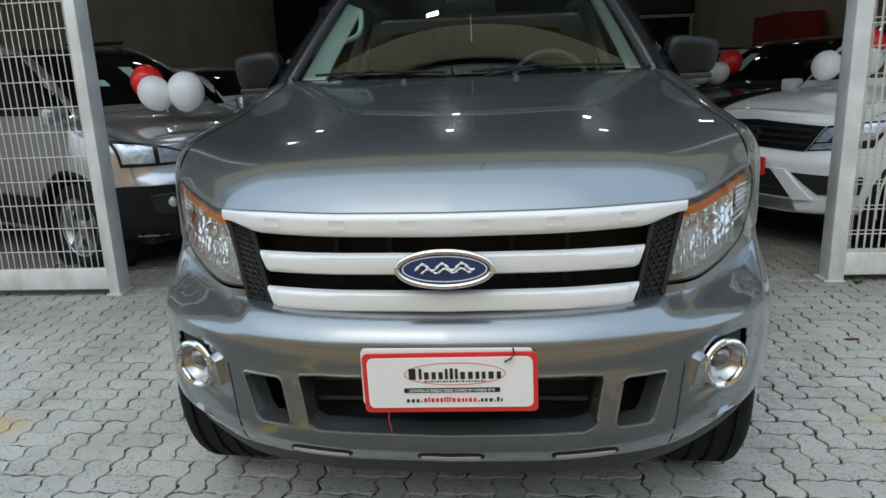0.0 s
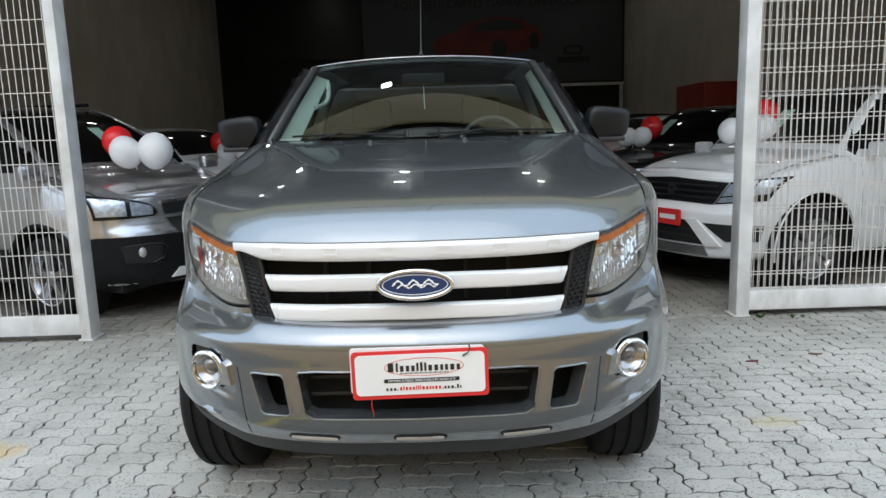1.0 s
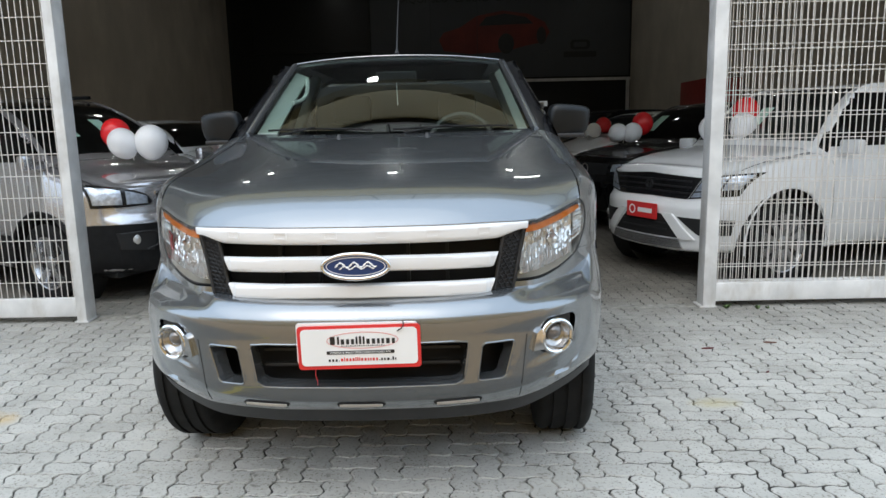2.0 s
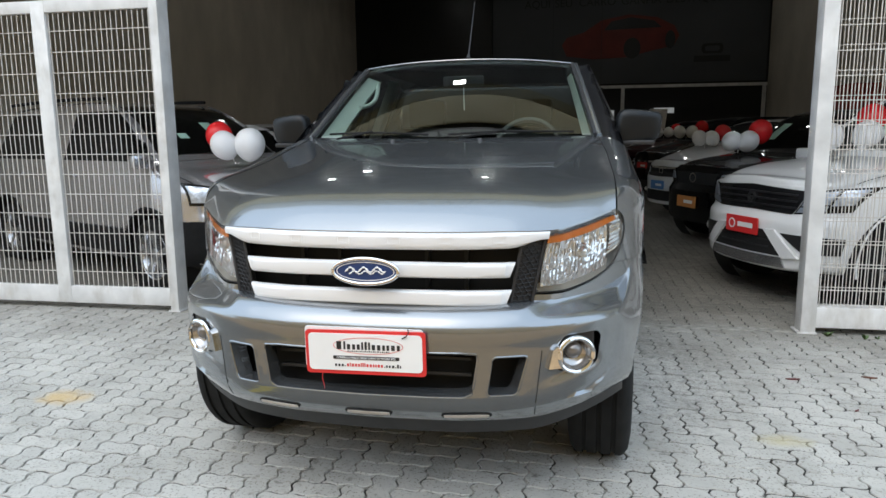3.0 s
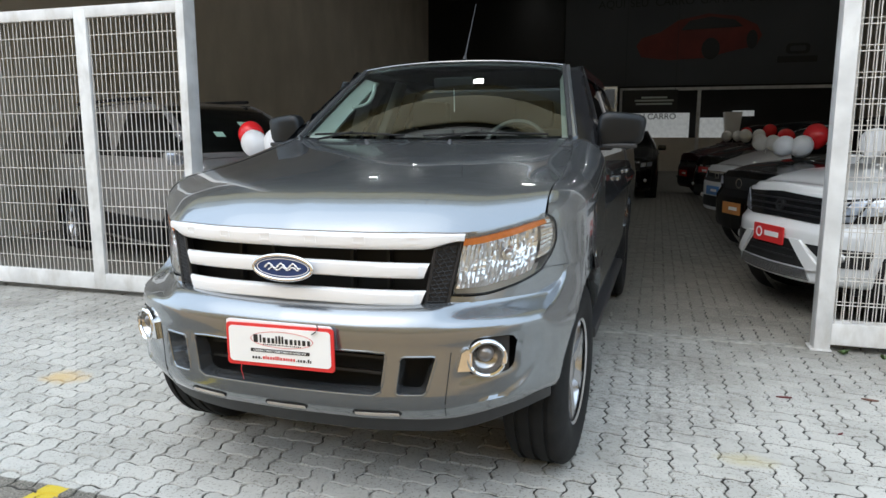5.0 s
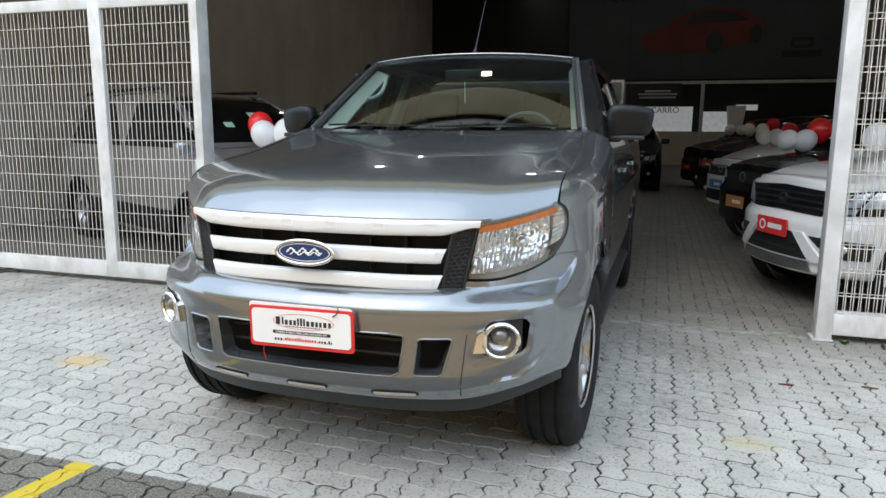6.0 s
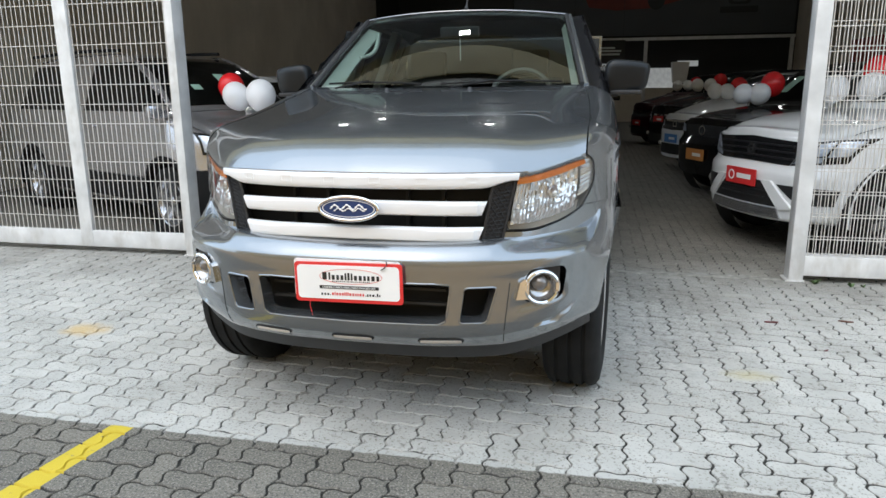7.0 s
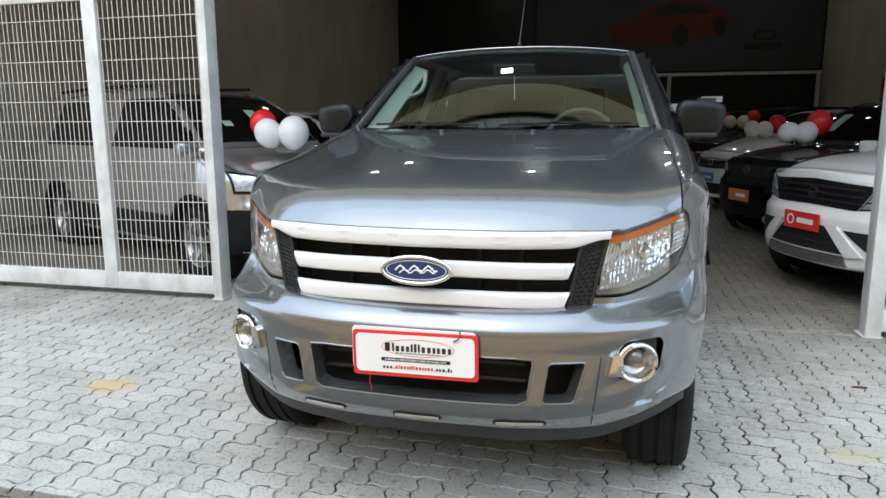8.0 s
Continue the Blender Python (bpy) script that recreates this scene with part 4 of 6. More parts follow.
part("roof_edge", tube(bmesh.new(), [Vector(screen(u, 0.968)) + Vector((0, -0.004, 0.006)) for u in steps(-0.97, 0.97, 30)], 0.005, 8), PAINT, truck)
part("roof", sheet(grid(roof, steps(-1, 1, 41), steps(0, 1, 20)), flange=(0, 0, -0.02)), PAINT, truck)
for sgn in (-1, 1):
    def pillar(k, v, sgn=sgn):
        a = Vector(screen(0.972 * sgn, 0.0 + 0.97 * v))
        b = Vector(screen(1.0 * sgn, v)) + Vector((sgn * 0.012, 0.03, -0.012))
        p = a.lerp(b, k)
        return p + Vector((sgn * 0.012, -0.008, 0.012)) * math.sin(math.pi * k)
    part("windscreen_pillar", sheet(grid(pillar, steps(0, 1, 8), steps(0, 1, 16)), flange=(0, 0.01, -0.02)), PAINT, truck)
    # black seal, drawn wide to stand for the pillar's dark reflection
    part("pillar_seal", tube(bmesh.new(), [Vector(screen(0.97 * sgn, v)) + Vector((0, -0.003, 0.003)) for v in steps(0.0, 0.97, 14)], 0.012, 6), PLASTIC, truck)
    # light pillar trim inside with a grab handle
    def trim(k, v, sgn=sgn):
        a = Vector(screen(0.95 * sgn, v)) + Vector((0, 0.03, -0.02))
        b = Vector(screen((0.82 if sgn < 0 else 0.88) * sgn, v)) + Vector((sgn * 0.02, 0.10, -0.05))
        return a.lerp(b, k)
    tr = part("pillar_trim", sheet(grid(trim, steps(0, 1, 4), steps(0.04, 0.9, 10)), flange=(0, 0.03, 0)), TRIM, truck, "pale inner pillar trim")
    if sgn < 0:
        pts = [Vector(trim(0.75, v)) + Vector((0.02, -0.01, -0.005 - 0.035 * math.sin(math.pi * (v - 0.5) / 0.36))) + Vector((0.03 * math.sin(math.pi * (v - 0.5) / 0.36), 0, 0)) for v in steps(0.5, 0.86, 10)]
        part("grab_handle", tube(bmesh.new(), pts, 0.013, 8), TRIM, tr)

    # side glass and its frame
    def side(y, v, sgn=sgn):
        ya, yb = lerp(1.33, 1.98, v), lerp(3.5, 3.32, v)
        return (sgn * lerp(0.895, 0.715, v ** 1.15), lerp(ya, yb, y), lerp(1.3, 1.765, v))
    def sail(k, v, sgn=sgn):
        a = Vector(screen(1.0 * sgn, v)) + Vector((sgn * 0.011, 0.03, -0.014))
        b = Vector(side(0.03, v)) + Vector((sgn * 0.003, 0, 0))
        return a.lerp(b, k) + Vector((sgn * 0.012, -0.012, 0)) * math.sin(math.pi * k)
    part("quarter_pane", sheet(grid(sail, steps(0, 1, 8), steps(0, 1, 14)), flange=(0, 0.02, 0)), GLOSSBLACK, truck, "black pane beside the windscreen pillar")
    wins = [rounded(2.02, 1.51, 0.44, 0.185, 0.04, shear=0.45), rounded(2.86, 1.51, 0.30, 0.185, 0.04, shear=0.0)]
    bm = sheet(grid(side, steps(0, 1, 70), steps(0, 1, 24)), cuts=[(1, 2, w, (-sgn * 0.02, 0, 0)) for w in wins])
    part("cab_frame", bm, GLOSSBLACK, truck)
    for w in wins:
        bm = sheet(grid(lambda a, b: Vector(side(a, b)) - Vector((sgn * 0.012, 0, 0)), steps(0, 1, 70), steps(0, 1, 24)), keep=(1, 2, w))
        part("side_window", bm, SIDEGLASS, truck, "dark tinted window")

    # doors and bed side
    flank = spline([0.4, 0.46, 0.6, 0.82, 0.98, 1.04, 1.18, 1.3, 1.325], [0.80, 0.885, 0.908, 0.922, 0.926, 0.918, 0.902, 0.88, 0.86])
    for name, y0, y1, top in (("front_door", 1.425, 2.46, 1.302), ("rear_door", 2.468, 3.44, 1.302), ("bed_side", 3.5, 5.1, 1.33)):
        def body(y, z, sgn=sgn, y1=y1, y0=y0, name=name):
            x = flank(z)
            if name == "bed_side":
                r = math.hypot(y - REAR_Y, z - WHEEL_Z)
                x += 0.015 * (1 - smooth(ARCH, ARCH + 0.06, r)) - 0.06 * smooth(4.95, 5.1, y)
            return (sgn * x, y, z)
        cuts = [(1, 2, circle(REAR_Y, WHEEL_Z, ARCH), (-sgn * 0.05, 0, 0))]
        d = part(name, sheet(grid(body, steps(y0, y1, 44), steps(0.42, top, 40)), cuts=cuts, flange=(-sgn * 0.02, 0, 0)), PAINT, truck)
        if "door" in name:
            part("handle", boxed(-0.012, 0.012, -0.085, 0.085, -0.014, 0.014, 0.008, m=pose(sgn * 0.925, y1 - 0.17, 1.1)), PAINT, d)
    part("side_step", boxed(-0.06, 0.06, 1.2, 3.3, 0.36, 0.42, 0.02, m=pose(sgn * 0.86, 0, 0)), PLASTIC, truck)

    # door mirror
    mb = balls(bmesh.new(), (0, 0, 0), 1.0, n=28)
    for v in mb.verts:
        c = v.co
        c.x, c.y, c.z = [math.copysign(abs(q) ** 0.42, q) for q in c]
        v.co = Vector((c.x * 0.122 + 0.012 * sgn * c.z, c.y * (0.062 if c.y < 0 else 0.035) + 0.03 * c.x * sgn * (c.x * sgn > 0), c.z * (0.088 - 0.012 * c.x * sgn)))
    bmesh.ops.transform(mb, matrix=pose(sgn * 0.978, 1.54, 1.388, 0, 0, sgn * 8), verts=mb.verts)
    mirror = part("door_mirror", mb, MIRRORSHELL, truck, "dark grey mirror shell")
    part("mirror_arm", boxed(-0.07, 0.07, -0.035, 0.035, -0.022, 0.022, 0.012, m=pose(sgn * 0.87, 1.55, 1.305, 0, 0, 0)), PLASTIC, mirror)
    part("mirror_lower", boxed(-0.095, 0.095, -0.05, 0.055, -0.012, 0.012, 0.008, m=pose(sgn * 0.965, 1.522, 1.307)), PLASTIC, mirror)
    part("mirror_glass", boxed(-0.08, 0.08, 0.0, 0.006, -0.06, 0.06, 0.004, m=pose(sgn * 0.965, 1.582, 1.39)), CHROME, mirror)

part("cab_back", boxed(-0.82, 0.82, 3.44, 3.46, 0.5, 1.74), PAINT, truck)
part("cab_lining", boxed(-0.8, 0.8, 3.42, 3.436, 0.5, 1.72), SEATM, truck)
part("tailgate", boxed(-0.82, 0.82, 5.06, 5.1, 0.6, 1.3, 0.01), PAINT, truck)
part("bed_floor", boxed(-0.8, 0.8, 3.47, 5.06, 0.72, 0.76), PLASTIC, truck)
part("floor_pan", boxed(-0.75, 0.75, 0.25, 5.0, 0.34, 0.42), DARK, truck)
part("firewall", boxed(-0.78, 0.78, 1.12, 1.16, 0.42, 1.31), DARK, truck)
# wipers and cowl
part("cowl", sheet(grid(lambda u, v: (0.74 * u, 1.14 + 0.145 * abs(u) ** 2.2 + 0.05 * v, 1.325 + 0.012 * abs(u) ** 2 + 0.012 * v), steps(-1, 1, 24), [0, 1])), PLASTIC, truck, "black cowl strip")
for a, b in ((-0.62, -0.08), (0.02, 0.62)):
    pts = [Vector(screen(lerp(a, b, q) / 0.74, 0.03 + 0.02 * math.sin(math.pi * q))) + Vector((0, -0.01, 0.006)) for q in steps(0, 1, 12)]
    wip = part("wiper", tube(bmesh.new(), pts, 0.006, 6), RUBBER, truck, "black wiper")
    part("wiper_arm", tube(bmesh.new(), [(lerp(a, b, 0.1), 1.15, 1.34), pts[5] + Vector((0, -0.008, 0.008))], 0.006, 6), RUBBER, wip)
for x in (-0.24, 0.2):
    part("washer_nozzle", lathe(bmesh.new(), [(0.0, 0.016), (0.008, 0.014), (0.013, 0.006), (0.015, -0.004)], 12, pose(x, 1.06, hood(x / 0.8, 0.905)[2], 0, -90, 0)), PLASTIC, truck, "black washer nozzle")
part("aerial", tube(bmesh.new(), [(-0.015, 2.05, 1.82), (-0.015, 2.075, 1.86), (-0.012, 2.3, 2.2)], [0.016, 0.005, 0.0018], 8), PLASTIC, truck, "black roof aerial leaning back")
# inside
part("dashboard", sheet(grid(lambda u, v: (0.72 * u, lerp(1.2, 1.62, v) + 0.1 * abs(u), 1.29 - 0.03 * v * v + 0.01 * math.sin(3 * u)), steps(-1, 1, 16), steps(0, 1, 8)), flange=(0, 0.03, -0.3)), mat("dash_top", (0.06, 0.058, 0.052), 0.7, var=0.15), truck, "dark dashboard")
sw = part("steering_wheel", tube(bmesh.new(), [Vector((0.38, 1.74, 1.27)) + Vector((0.185 * math.cos(a), 0.07 * math.sin(a), 0.17 * math.sin(a))) for a in (2 * math.pi * k / 32 for k in range(32))], 0.015, 8, closed=True), mat("grey_leather", (0.06, 0.058, 0.054), 0.5, var=0.15), truck, "grey steering wheel")
part("wheel_hub", boxed(-0.07, 0.07, -0.03, 0.03, -0.05, 0.05, 0.02, m=pose(0.38, 1.74, 1.27, -22)), PLASTIC, sw)
part("rear_mirror", boxed(-0.12, 0.12, -0.02, 0.02, -0.032, 0.032, 0.014, m=pose(0, 1.78, 1.665, 12)), PLASTIC, truck, "inside mirror")
part("mirror_charm", tube(bmesh.new(), [(0, 1.78, 1.63), (0.003, 1.78, 1.5)], 0.003, 5), TRIM, truck, "pale cord hanging from the mirror")
for x in (-0.36, 0.36):
    st = part("front_seat", boxed(-0.25, 0.25, -0.07, 0.07, -0.33, 0.33, 0.06, m=pose(x, 2.35, 1.08, -12)), SEATM, truck)
    part("headrest", boxed(-0.13, 0.13, -0.05, 0.05, -0.09, 0.09, 0.04, m=pose(x, 2.43, 1.5, -8)), SEATM, st)
part("rear_seat", boxed(-0.62, 0.62, 3.0, 3.15, 0.7, 1.35, 0.06), SEATM, truck)
for sgn in (-1, 1):
    part("belt_pillar", boxed(-0.03, 0.03, -0.06, 0.06, -0.25, 0.25, 0.02, m=pose(sgn * 0.7, 2.5, 1.5, 0, -sgn * 22)), TRIM, truck, "pale inner door pillar")
part("headlining", boxed(-0.56, 0.56, 2.0, 3.2, 1.745, 1.76), SEATM, truck)


def wheel(parent, x, y, z, r, width, sgn, spokes, rim_r, name="wheel", turn=0.0):
    """Tyre with grooves and an alloy rim facing outwards."""
    m = pose(x, y, z, 0, 0, turn) @ (pose(0, 0, 0) if sgn > 0 else pose(0, 0, 0, 0, 0, 180))
    w, h = width / 2, r - rim_r
    prof = [(rim_r - 0.012, -w * 0.8), (rim_r + 0.02, -w * 0.95), (rim_r + h * 0.5, -w), (r - 0.03, -w * 0.93), (r - 0.008, -w * 0.8), (r, -w * 0.68)]
    for c in (-0.45, 0.0, 0.45):
        prof += [(r, w * (c - 0.07)), (r - 0.009, w * (c - 0.06)), (r - 0.009, w * (c + 0.06)), (r, w * (c + 0.07))]
    prof += [(r, w * 0.68), (r - 0.008, w * 0.8), (r - 0.03, w * 0.93), (rim_r + h * 0.5, w), (rim_r + 0.02, w * 0.95), (rim_r - 0.012, w * 0.8)]
    wheel_ob = part(name, lathe(bmesh.new(), [(rim_r - 0.012, w * 0.85), (rim_r, w * 0.9), (rim_r + 0.004, w * 0.82), (rim_r - 0.03, w * 0.3), (rim_r - 0.05, -w * 0.8)], 40, m), ALLOY, parent)
    part("tyre", lathe(bmesh.new(), prof, 48, m), RUBBER, wheel_ob, "black tyre")
    part("brake_disc", lathe(bmesh.new(), [(0.0, w * 0.05), (rim_r - 0.06, w * 0.05), (rim_r - 0.06, -w * 0.1), (0, -w * 0.1)], 28, m), DARK, wheel_ob)
    bm = bmesh.new()
    lathe(bm, [(0.0, w * 0.72), (0.05, w * 0.72), (0.062, w * 0.66), (0.06, w * 0.3)], 20, m)
    part("hub", bm, ALLOY, wheel_ob)
    for k in range(spokes):
        s = bmesh.new()
        rr = rim_r - 0.012
        pts = [(0.045, 0.026, 0.66), (rr * 0.55, 0.024, 0.74), (rr, 0.036, 0.8)]
        lo, hi = [], []
        for d, hw, out in pts:
            for s2 in (-1, 1):
                lo.append(s.verts.new((w * out - 0.03, s2 * hw * 1.15, d)))
                hi.append(s.verts.new((w * out, s2 * hw, d)))
        for i in (0, 2):
            s.faces.new((hi[i], hi[i + 1], hi[i + 3], hi[i + 2]))
            s.faces.new((hi[i], hi[i + 2], lo[i + 2], lo[i]))
            s.faces.new((hi[i + 1], lo[i + 1], lo[i + 3], hi[i + 3]))
        bmesh.ops.recalc_face_normals(s, faces=s.faces)
        bmesh.ops.transform(s, matrix=m @ pose(0, 0, 0, 360 * k / spokes, 0, 0), verts=s.verts)
        part("spoke", s, ALLOY, wheel_ob)
    return wheel_ob


for sgn in (-1, 1):
    for y in (WHEEL_Y, REAR_Y):
        wheel(truck, sgn * 0.79, y, WHEEL_Z, 0.385, 0.25, sgn, 6, 0.222, turn=-3.0 if y == WHEEL_Y else 0.0)


# ---- the other cars in the hall ----
def hull(c):
    """Smooth closed car body: stations along y, each a half outline from sill to roof, mirrored."""
    W, zs = c["half"], c["sill"]
    st = []

    def add(y, w, zb, zt, wt, zlow=None, xk=1.0, crown=0.02):
        z0 = zlow or zs
        pts = [(0.82 * w, z0), (0.955 * w, z0 + 0.03), (0.99 * w, lerp(z0, zb, 0.28)), (w, lerp(z0, zb, 0.55)), (0.985 * w, lerp(z0, zb, 0.85)), (0.945 * w, zb), (wt, zt - 0.035), (wt * 0.88, zt), (wt * 0.5, zt + crown * 0.7), (0.0, zt + crown)]
        st.append([(x * xk, y, z) for x, z in pts])
    h0, h1, cy, ty, ry, L = c["hood0"], c["hood1"], c["cowl"], c["top"], c["rear"], c["length"]
    H, belt = c["roof"], c["belt"]
    nose = W * c.get("nose", 0.86)
    for xk, dy in ((0.0, 0.0), (0.3, 0.006), (0.6, 0.03), (0.84, 0.085), (1.0, 0.17)):
        add(dy * c.get("round", 1.3), nose, h0 - 0.07, h0 - 0.015, nose * 0.85, zs + 0.02, xk)
    add(0.36, lerp(nose, W, 0.6), h0 - 0.03, h0 + 0.03, W * 0.8)
    add(0.62, W * 0.99, lerp(h0, h1, 0.45) - 0.03, lerp(h0, h1, 0.45) + 0.02, W * 0.82)
    add(cy - 0.12, W, h1 - 0.05, h1 - 0.01, W * 0.84)
    add(cy, W, belt - 0.03, h1 + 0.02, W * 0.82)
    add(lerp(cy, ty, 0.5), W, belt, lerp(h1, H, 0.56) + 0.02, W * 0.775)
    add(ty - 0.06, W, belt, H - 0.05, W * 0.70)
    add(ty + 0.25, W, belt + 0.01, H - 0.005, W * 0.69)
    add(lerp(ty, ry, 0.55), W, belt + 0.02, H, W * 0.69)
    add(ry - 0.15, W * 0.99, belt + 0.03, H - 0.03, W * 0.67)
    add(ry, W * 0.985, belt + 0.035, H - 0.07, W * 0.65)
    add(lerp(ry, L, 0.65), W * 0.95, belt + 0.02, lerp(H, belt, 0.55), W * 0.66)
    add(L - 0.05, W * 0.9, belt - 0.08, belt - 0.02, W * 0.7)
    for xk, dy in ((0.7, -0.015), (0.35, 0.0), (0.0, 0.0)):
        add(L + dy, W * 0.88, belt - 0.14, belt - 0.08, W * 0.7, zs + 0.05, xk)
    A = np.array(st)

    def refine(A, k):
        n = len(A)
        out = []
        for i in range(n - 1):
            p0, p1, p2, p3 = A[max(i - 1, 0)], A[i], A[i + 1], A[min(i + 2, n - 1)]
            for j in range(k):
                t = j / k
                m1, m2 = (p2 - p0) * 0.42, (p3 - p1) * 0.42
                out.append((2 * t ** 3 - 3 * t * t + 1) * p1 + (t ** 3 - 2 * t * t + t) * m1 + (-2 * t ** 3 + 3 * t * t) * p2 + (t ** 3 - t * t) * m2)
        out.append(A[-1])
        return np.array(out)
    A = refine(A, 7)
    A = refine(A.swapaxes(0, 1), 5).swapaxes(0, 1)
    A[:, :, 0] = np.maximum(A[:, :, 0], 0)
    # the bumper stands forward of the grille
    z, y = A[:, :, 2], A[:, :, 1]
    k = np.clip((0.74 - z) / 0.08, 0, 1)
    A[:, :, 1] = y - c.get("chin", 0.06) * k * k * (3 - 2 * k) * np.clip(1 - y / 0.4, 0, 1)
    B = A[:, ::-1].copy()
    B[:, :, 0] *= -1
    return np.concatenate([A, B[:, 1:]], axis=1)


def parked_car(c, m):
    e = thing("car", c["label"], "car", "cars on show in the hall", m)
    paint = c["paint"]
    P = [[Vector(p) for p in row] for row in hull(c)]
    wy0, wy1, wr = c["axle0"], c["axle1"], c["wheel"]
    arch = c.get("arch", wr + 0.055)
    cy, ty, ry, H, belt, W = c["cowl"], c["top"], c["rear"], c["roof"], c["belt"], c["half"]
    slope = (ty - cy) / (H - c["hood1"])
    b = ty + 0.62
    bm = sheet(P, cuts=[(1, 2, circle(wy0, wr, arch), None), (1, 2, circle(wy1, wr, arch), None)])
    tmp = sheet(P)
    tree = BVHTree.FromBMesh(tmp)
    tmp.free()
    part("body", bm, paint, e)
    front = lambda q, lift=0.006, depth=0.01: drape(tree, q, steps(0, 1, 14), steps(0, 1, 8), lift, depth)

    def flat(name, pts, material, label="", lift=0.006, par=None, both=True, depth=0.012):
        for s in ((1, -1) if both else (1,)):
            part(name, front(quad(*[(s * x, z) for x, z in pts]), lift, depth), material, par or e, label)
    # windscreen pressed on from the front, side glass from the side
    hb, ht = c["hood1"] + 0.05, H - 0.045
    part("windscreen", front(quad((-W * 0.75, hb), (W * 0.75, hb), (W * 0.6, ht), (-W * 0.6, ht), 0.012), 0.004), CARGLASS if not c.get("dark") else SIDEGLASS, e, "windscreen")
    for s in (-1, 1):
        for ya, yb in (((cy + ty) / 2 - c.get("ahead", 0.4), b - 0.035), (b + 0.04, ry - 0.05)):
            G = [[None] * 10 for _ in range(22)]
            for i, u in enumerate(steps(0, 1, 22)):
                for j, v in enumerate(steps(0, 1, 10)):
                    z = lerp(belt + 0.055, H - 0.085, v)
                    y = lerp(lerp(ya, ya + slope * 0.75 * (H - belt - 0.15), v), lerp(yb, yb - (0.1 if yb > b else 0), v), u)
                    hit, nrm, _, _ = tree.ray_cast(Vector((s * 3, y, z)), Vector((-s, 0, 0)))
                    if hit is None:
                        hit, nrm, _, _ = tree.find_nearest(Vector((s * W, y, z)))
                    G[i][j] = hit + Vector((s * 0.005, 0, 0.001))
            part("side_window", sheet(G, flange=(-s * 0.01, 0, 0)), mat("dark_side_glass", (0.004, 0.0045, 0.005), 0.1, spec=0.2) if "dark_side_glass" not in bpy.data.materials else bpy.data.materials["dark_side_glass"], e, "dark side window")
        for y in (wy0, wy1):
            wheel(e, s * (W - 0.115), y, wr, wr, 0.2, s, c.get("spokes", 5), wr * 0.69)
            ringp = [Vector((s * (W * 0.985), y + arch * math.cos(a), wr + arch * math.sin(a))) for a in (radians(q) for q in range(-8, 189, 7))]
            part("arch_trim", tube(bmesh.new(), ringp, 0.022 if c.get("clad") else 0.008, 6), CLAD if c.get("clad") else paint, e)
            lin = lathe(bmesh.new(), [(arch - 0.003, 0.0), (arch - 0.003, -0.25)], 30, pose(s * W * 0.97, y, wr) if s > 0 else pose(-W * 0.97, y, wr, 0, 0, 180))
            part("arch_liner", lin, DARK, e)
        # mirror, handles, door joints
        mm = boxed(-0.09, 0.09, -0.05, 0.05, -0.06, 0.06, 0.03, m=pose(s * (W + 0.06), cy + c.get("mirror_at", 0.16), belt + 0.06))
        part("door_mirror", mm, c.get("mirror", paint), e)
        for y in (b - 0.25, ry - 0.75):
            part("handle", boxed(-0.012, 0.012, -0.08, 0.08, -0.013, 0.013, 0.007, m=pose(s * (W * 0.995), y, belt - 0.1)), c.get("handle", paint), e)
        if c.get("clad"):
            G = [[None] * 5 for _ in range(26)]
            for i, u in enumerate(steps(wy0 + arch, wy1 - arch, 26)):
                for j, z in enumerate(steps(c["sill"] + 0.01, c["sill"] + 0.3, 5)):
                    hit, nrm, _, _ = tree.ray_cast(Vector((s * 3, u, z)), Vector((-s, 0, 0)))
                    G[i][j] = (hit or Vector((s * W, u, z))) + Vector((s * 0.012, 0, 0))
            part("sill_cladding", sheet(G, flange=(-s * 0.02, 0, 0)), CLAD, e, "black side cladding")
            part("roof_rail", tube(bmesh.new(), [Vector((s * W * 0.66, y, H + 0.035 + 0.02 * math.sin(math.pi * (y - ty) / (ry - ty)))) for y in steps(ty + 0.15, ry - 0.05, 10)], 0.02, 6), CLAD if c["clad"] == 2 else SATIN, e, "roof rail")
            G = [[None] * 8 for _ in range(12)]
            for i, u in enumerate(steps(0.1, wy0 - arch + 0.02, 12)):
                for j, z in enumerate(steps(c["sill"] + 0.03, 0.655, 8)):
                    hit, nrm, _, _ = tree.ray_cast(Vector((s * 3, u, z)), Vector((-s, 0, 0)))
                    G[i][j] = (hit or Vector((s * W, u, z))) + Vector((s * 0.01, -0.008, 0))
            part("bumper_cheek", sheet(G, flange=(-s * 0.02, 0, 0)), CLAD, e, "black bumper corner")
        seam = []
        for y in steps(0.3, cy - 0.05, 14):
            hit, nrm, _, _ = tree.ray_cast(Vector((s * W * 0.83, y, 3)), Vector((0, 0, -1)))
            if hit:
                seam.append(hit)
        part("bonnet_joint", tube(bmesh.new(), seam, 0.004, 4), DARK, e)
        for y in ((cy + 0.06), b, ry - 0.5):
            pts = []
            for z in steps(c["sill"] + 0.08, belt + 0.02, 10):
                hit, nrm, _, _ = tree.ray_cast(Vector((s * 3, y, z)), Vector((-s, 0, 0)))
                if hit:
                    pts.append(hit)
            part("door_joint", tube(bmesh.new(), pts, 0.003, 4), DARK, e)
    part("floor_pan", boxed(-W * 0.8, W * 0.8, 0.15, c["length"] - 0.15, c["sill"] - 0.02, c["sill"] + 0.06), DARK, e)
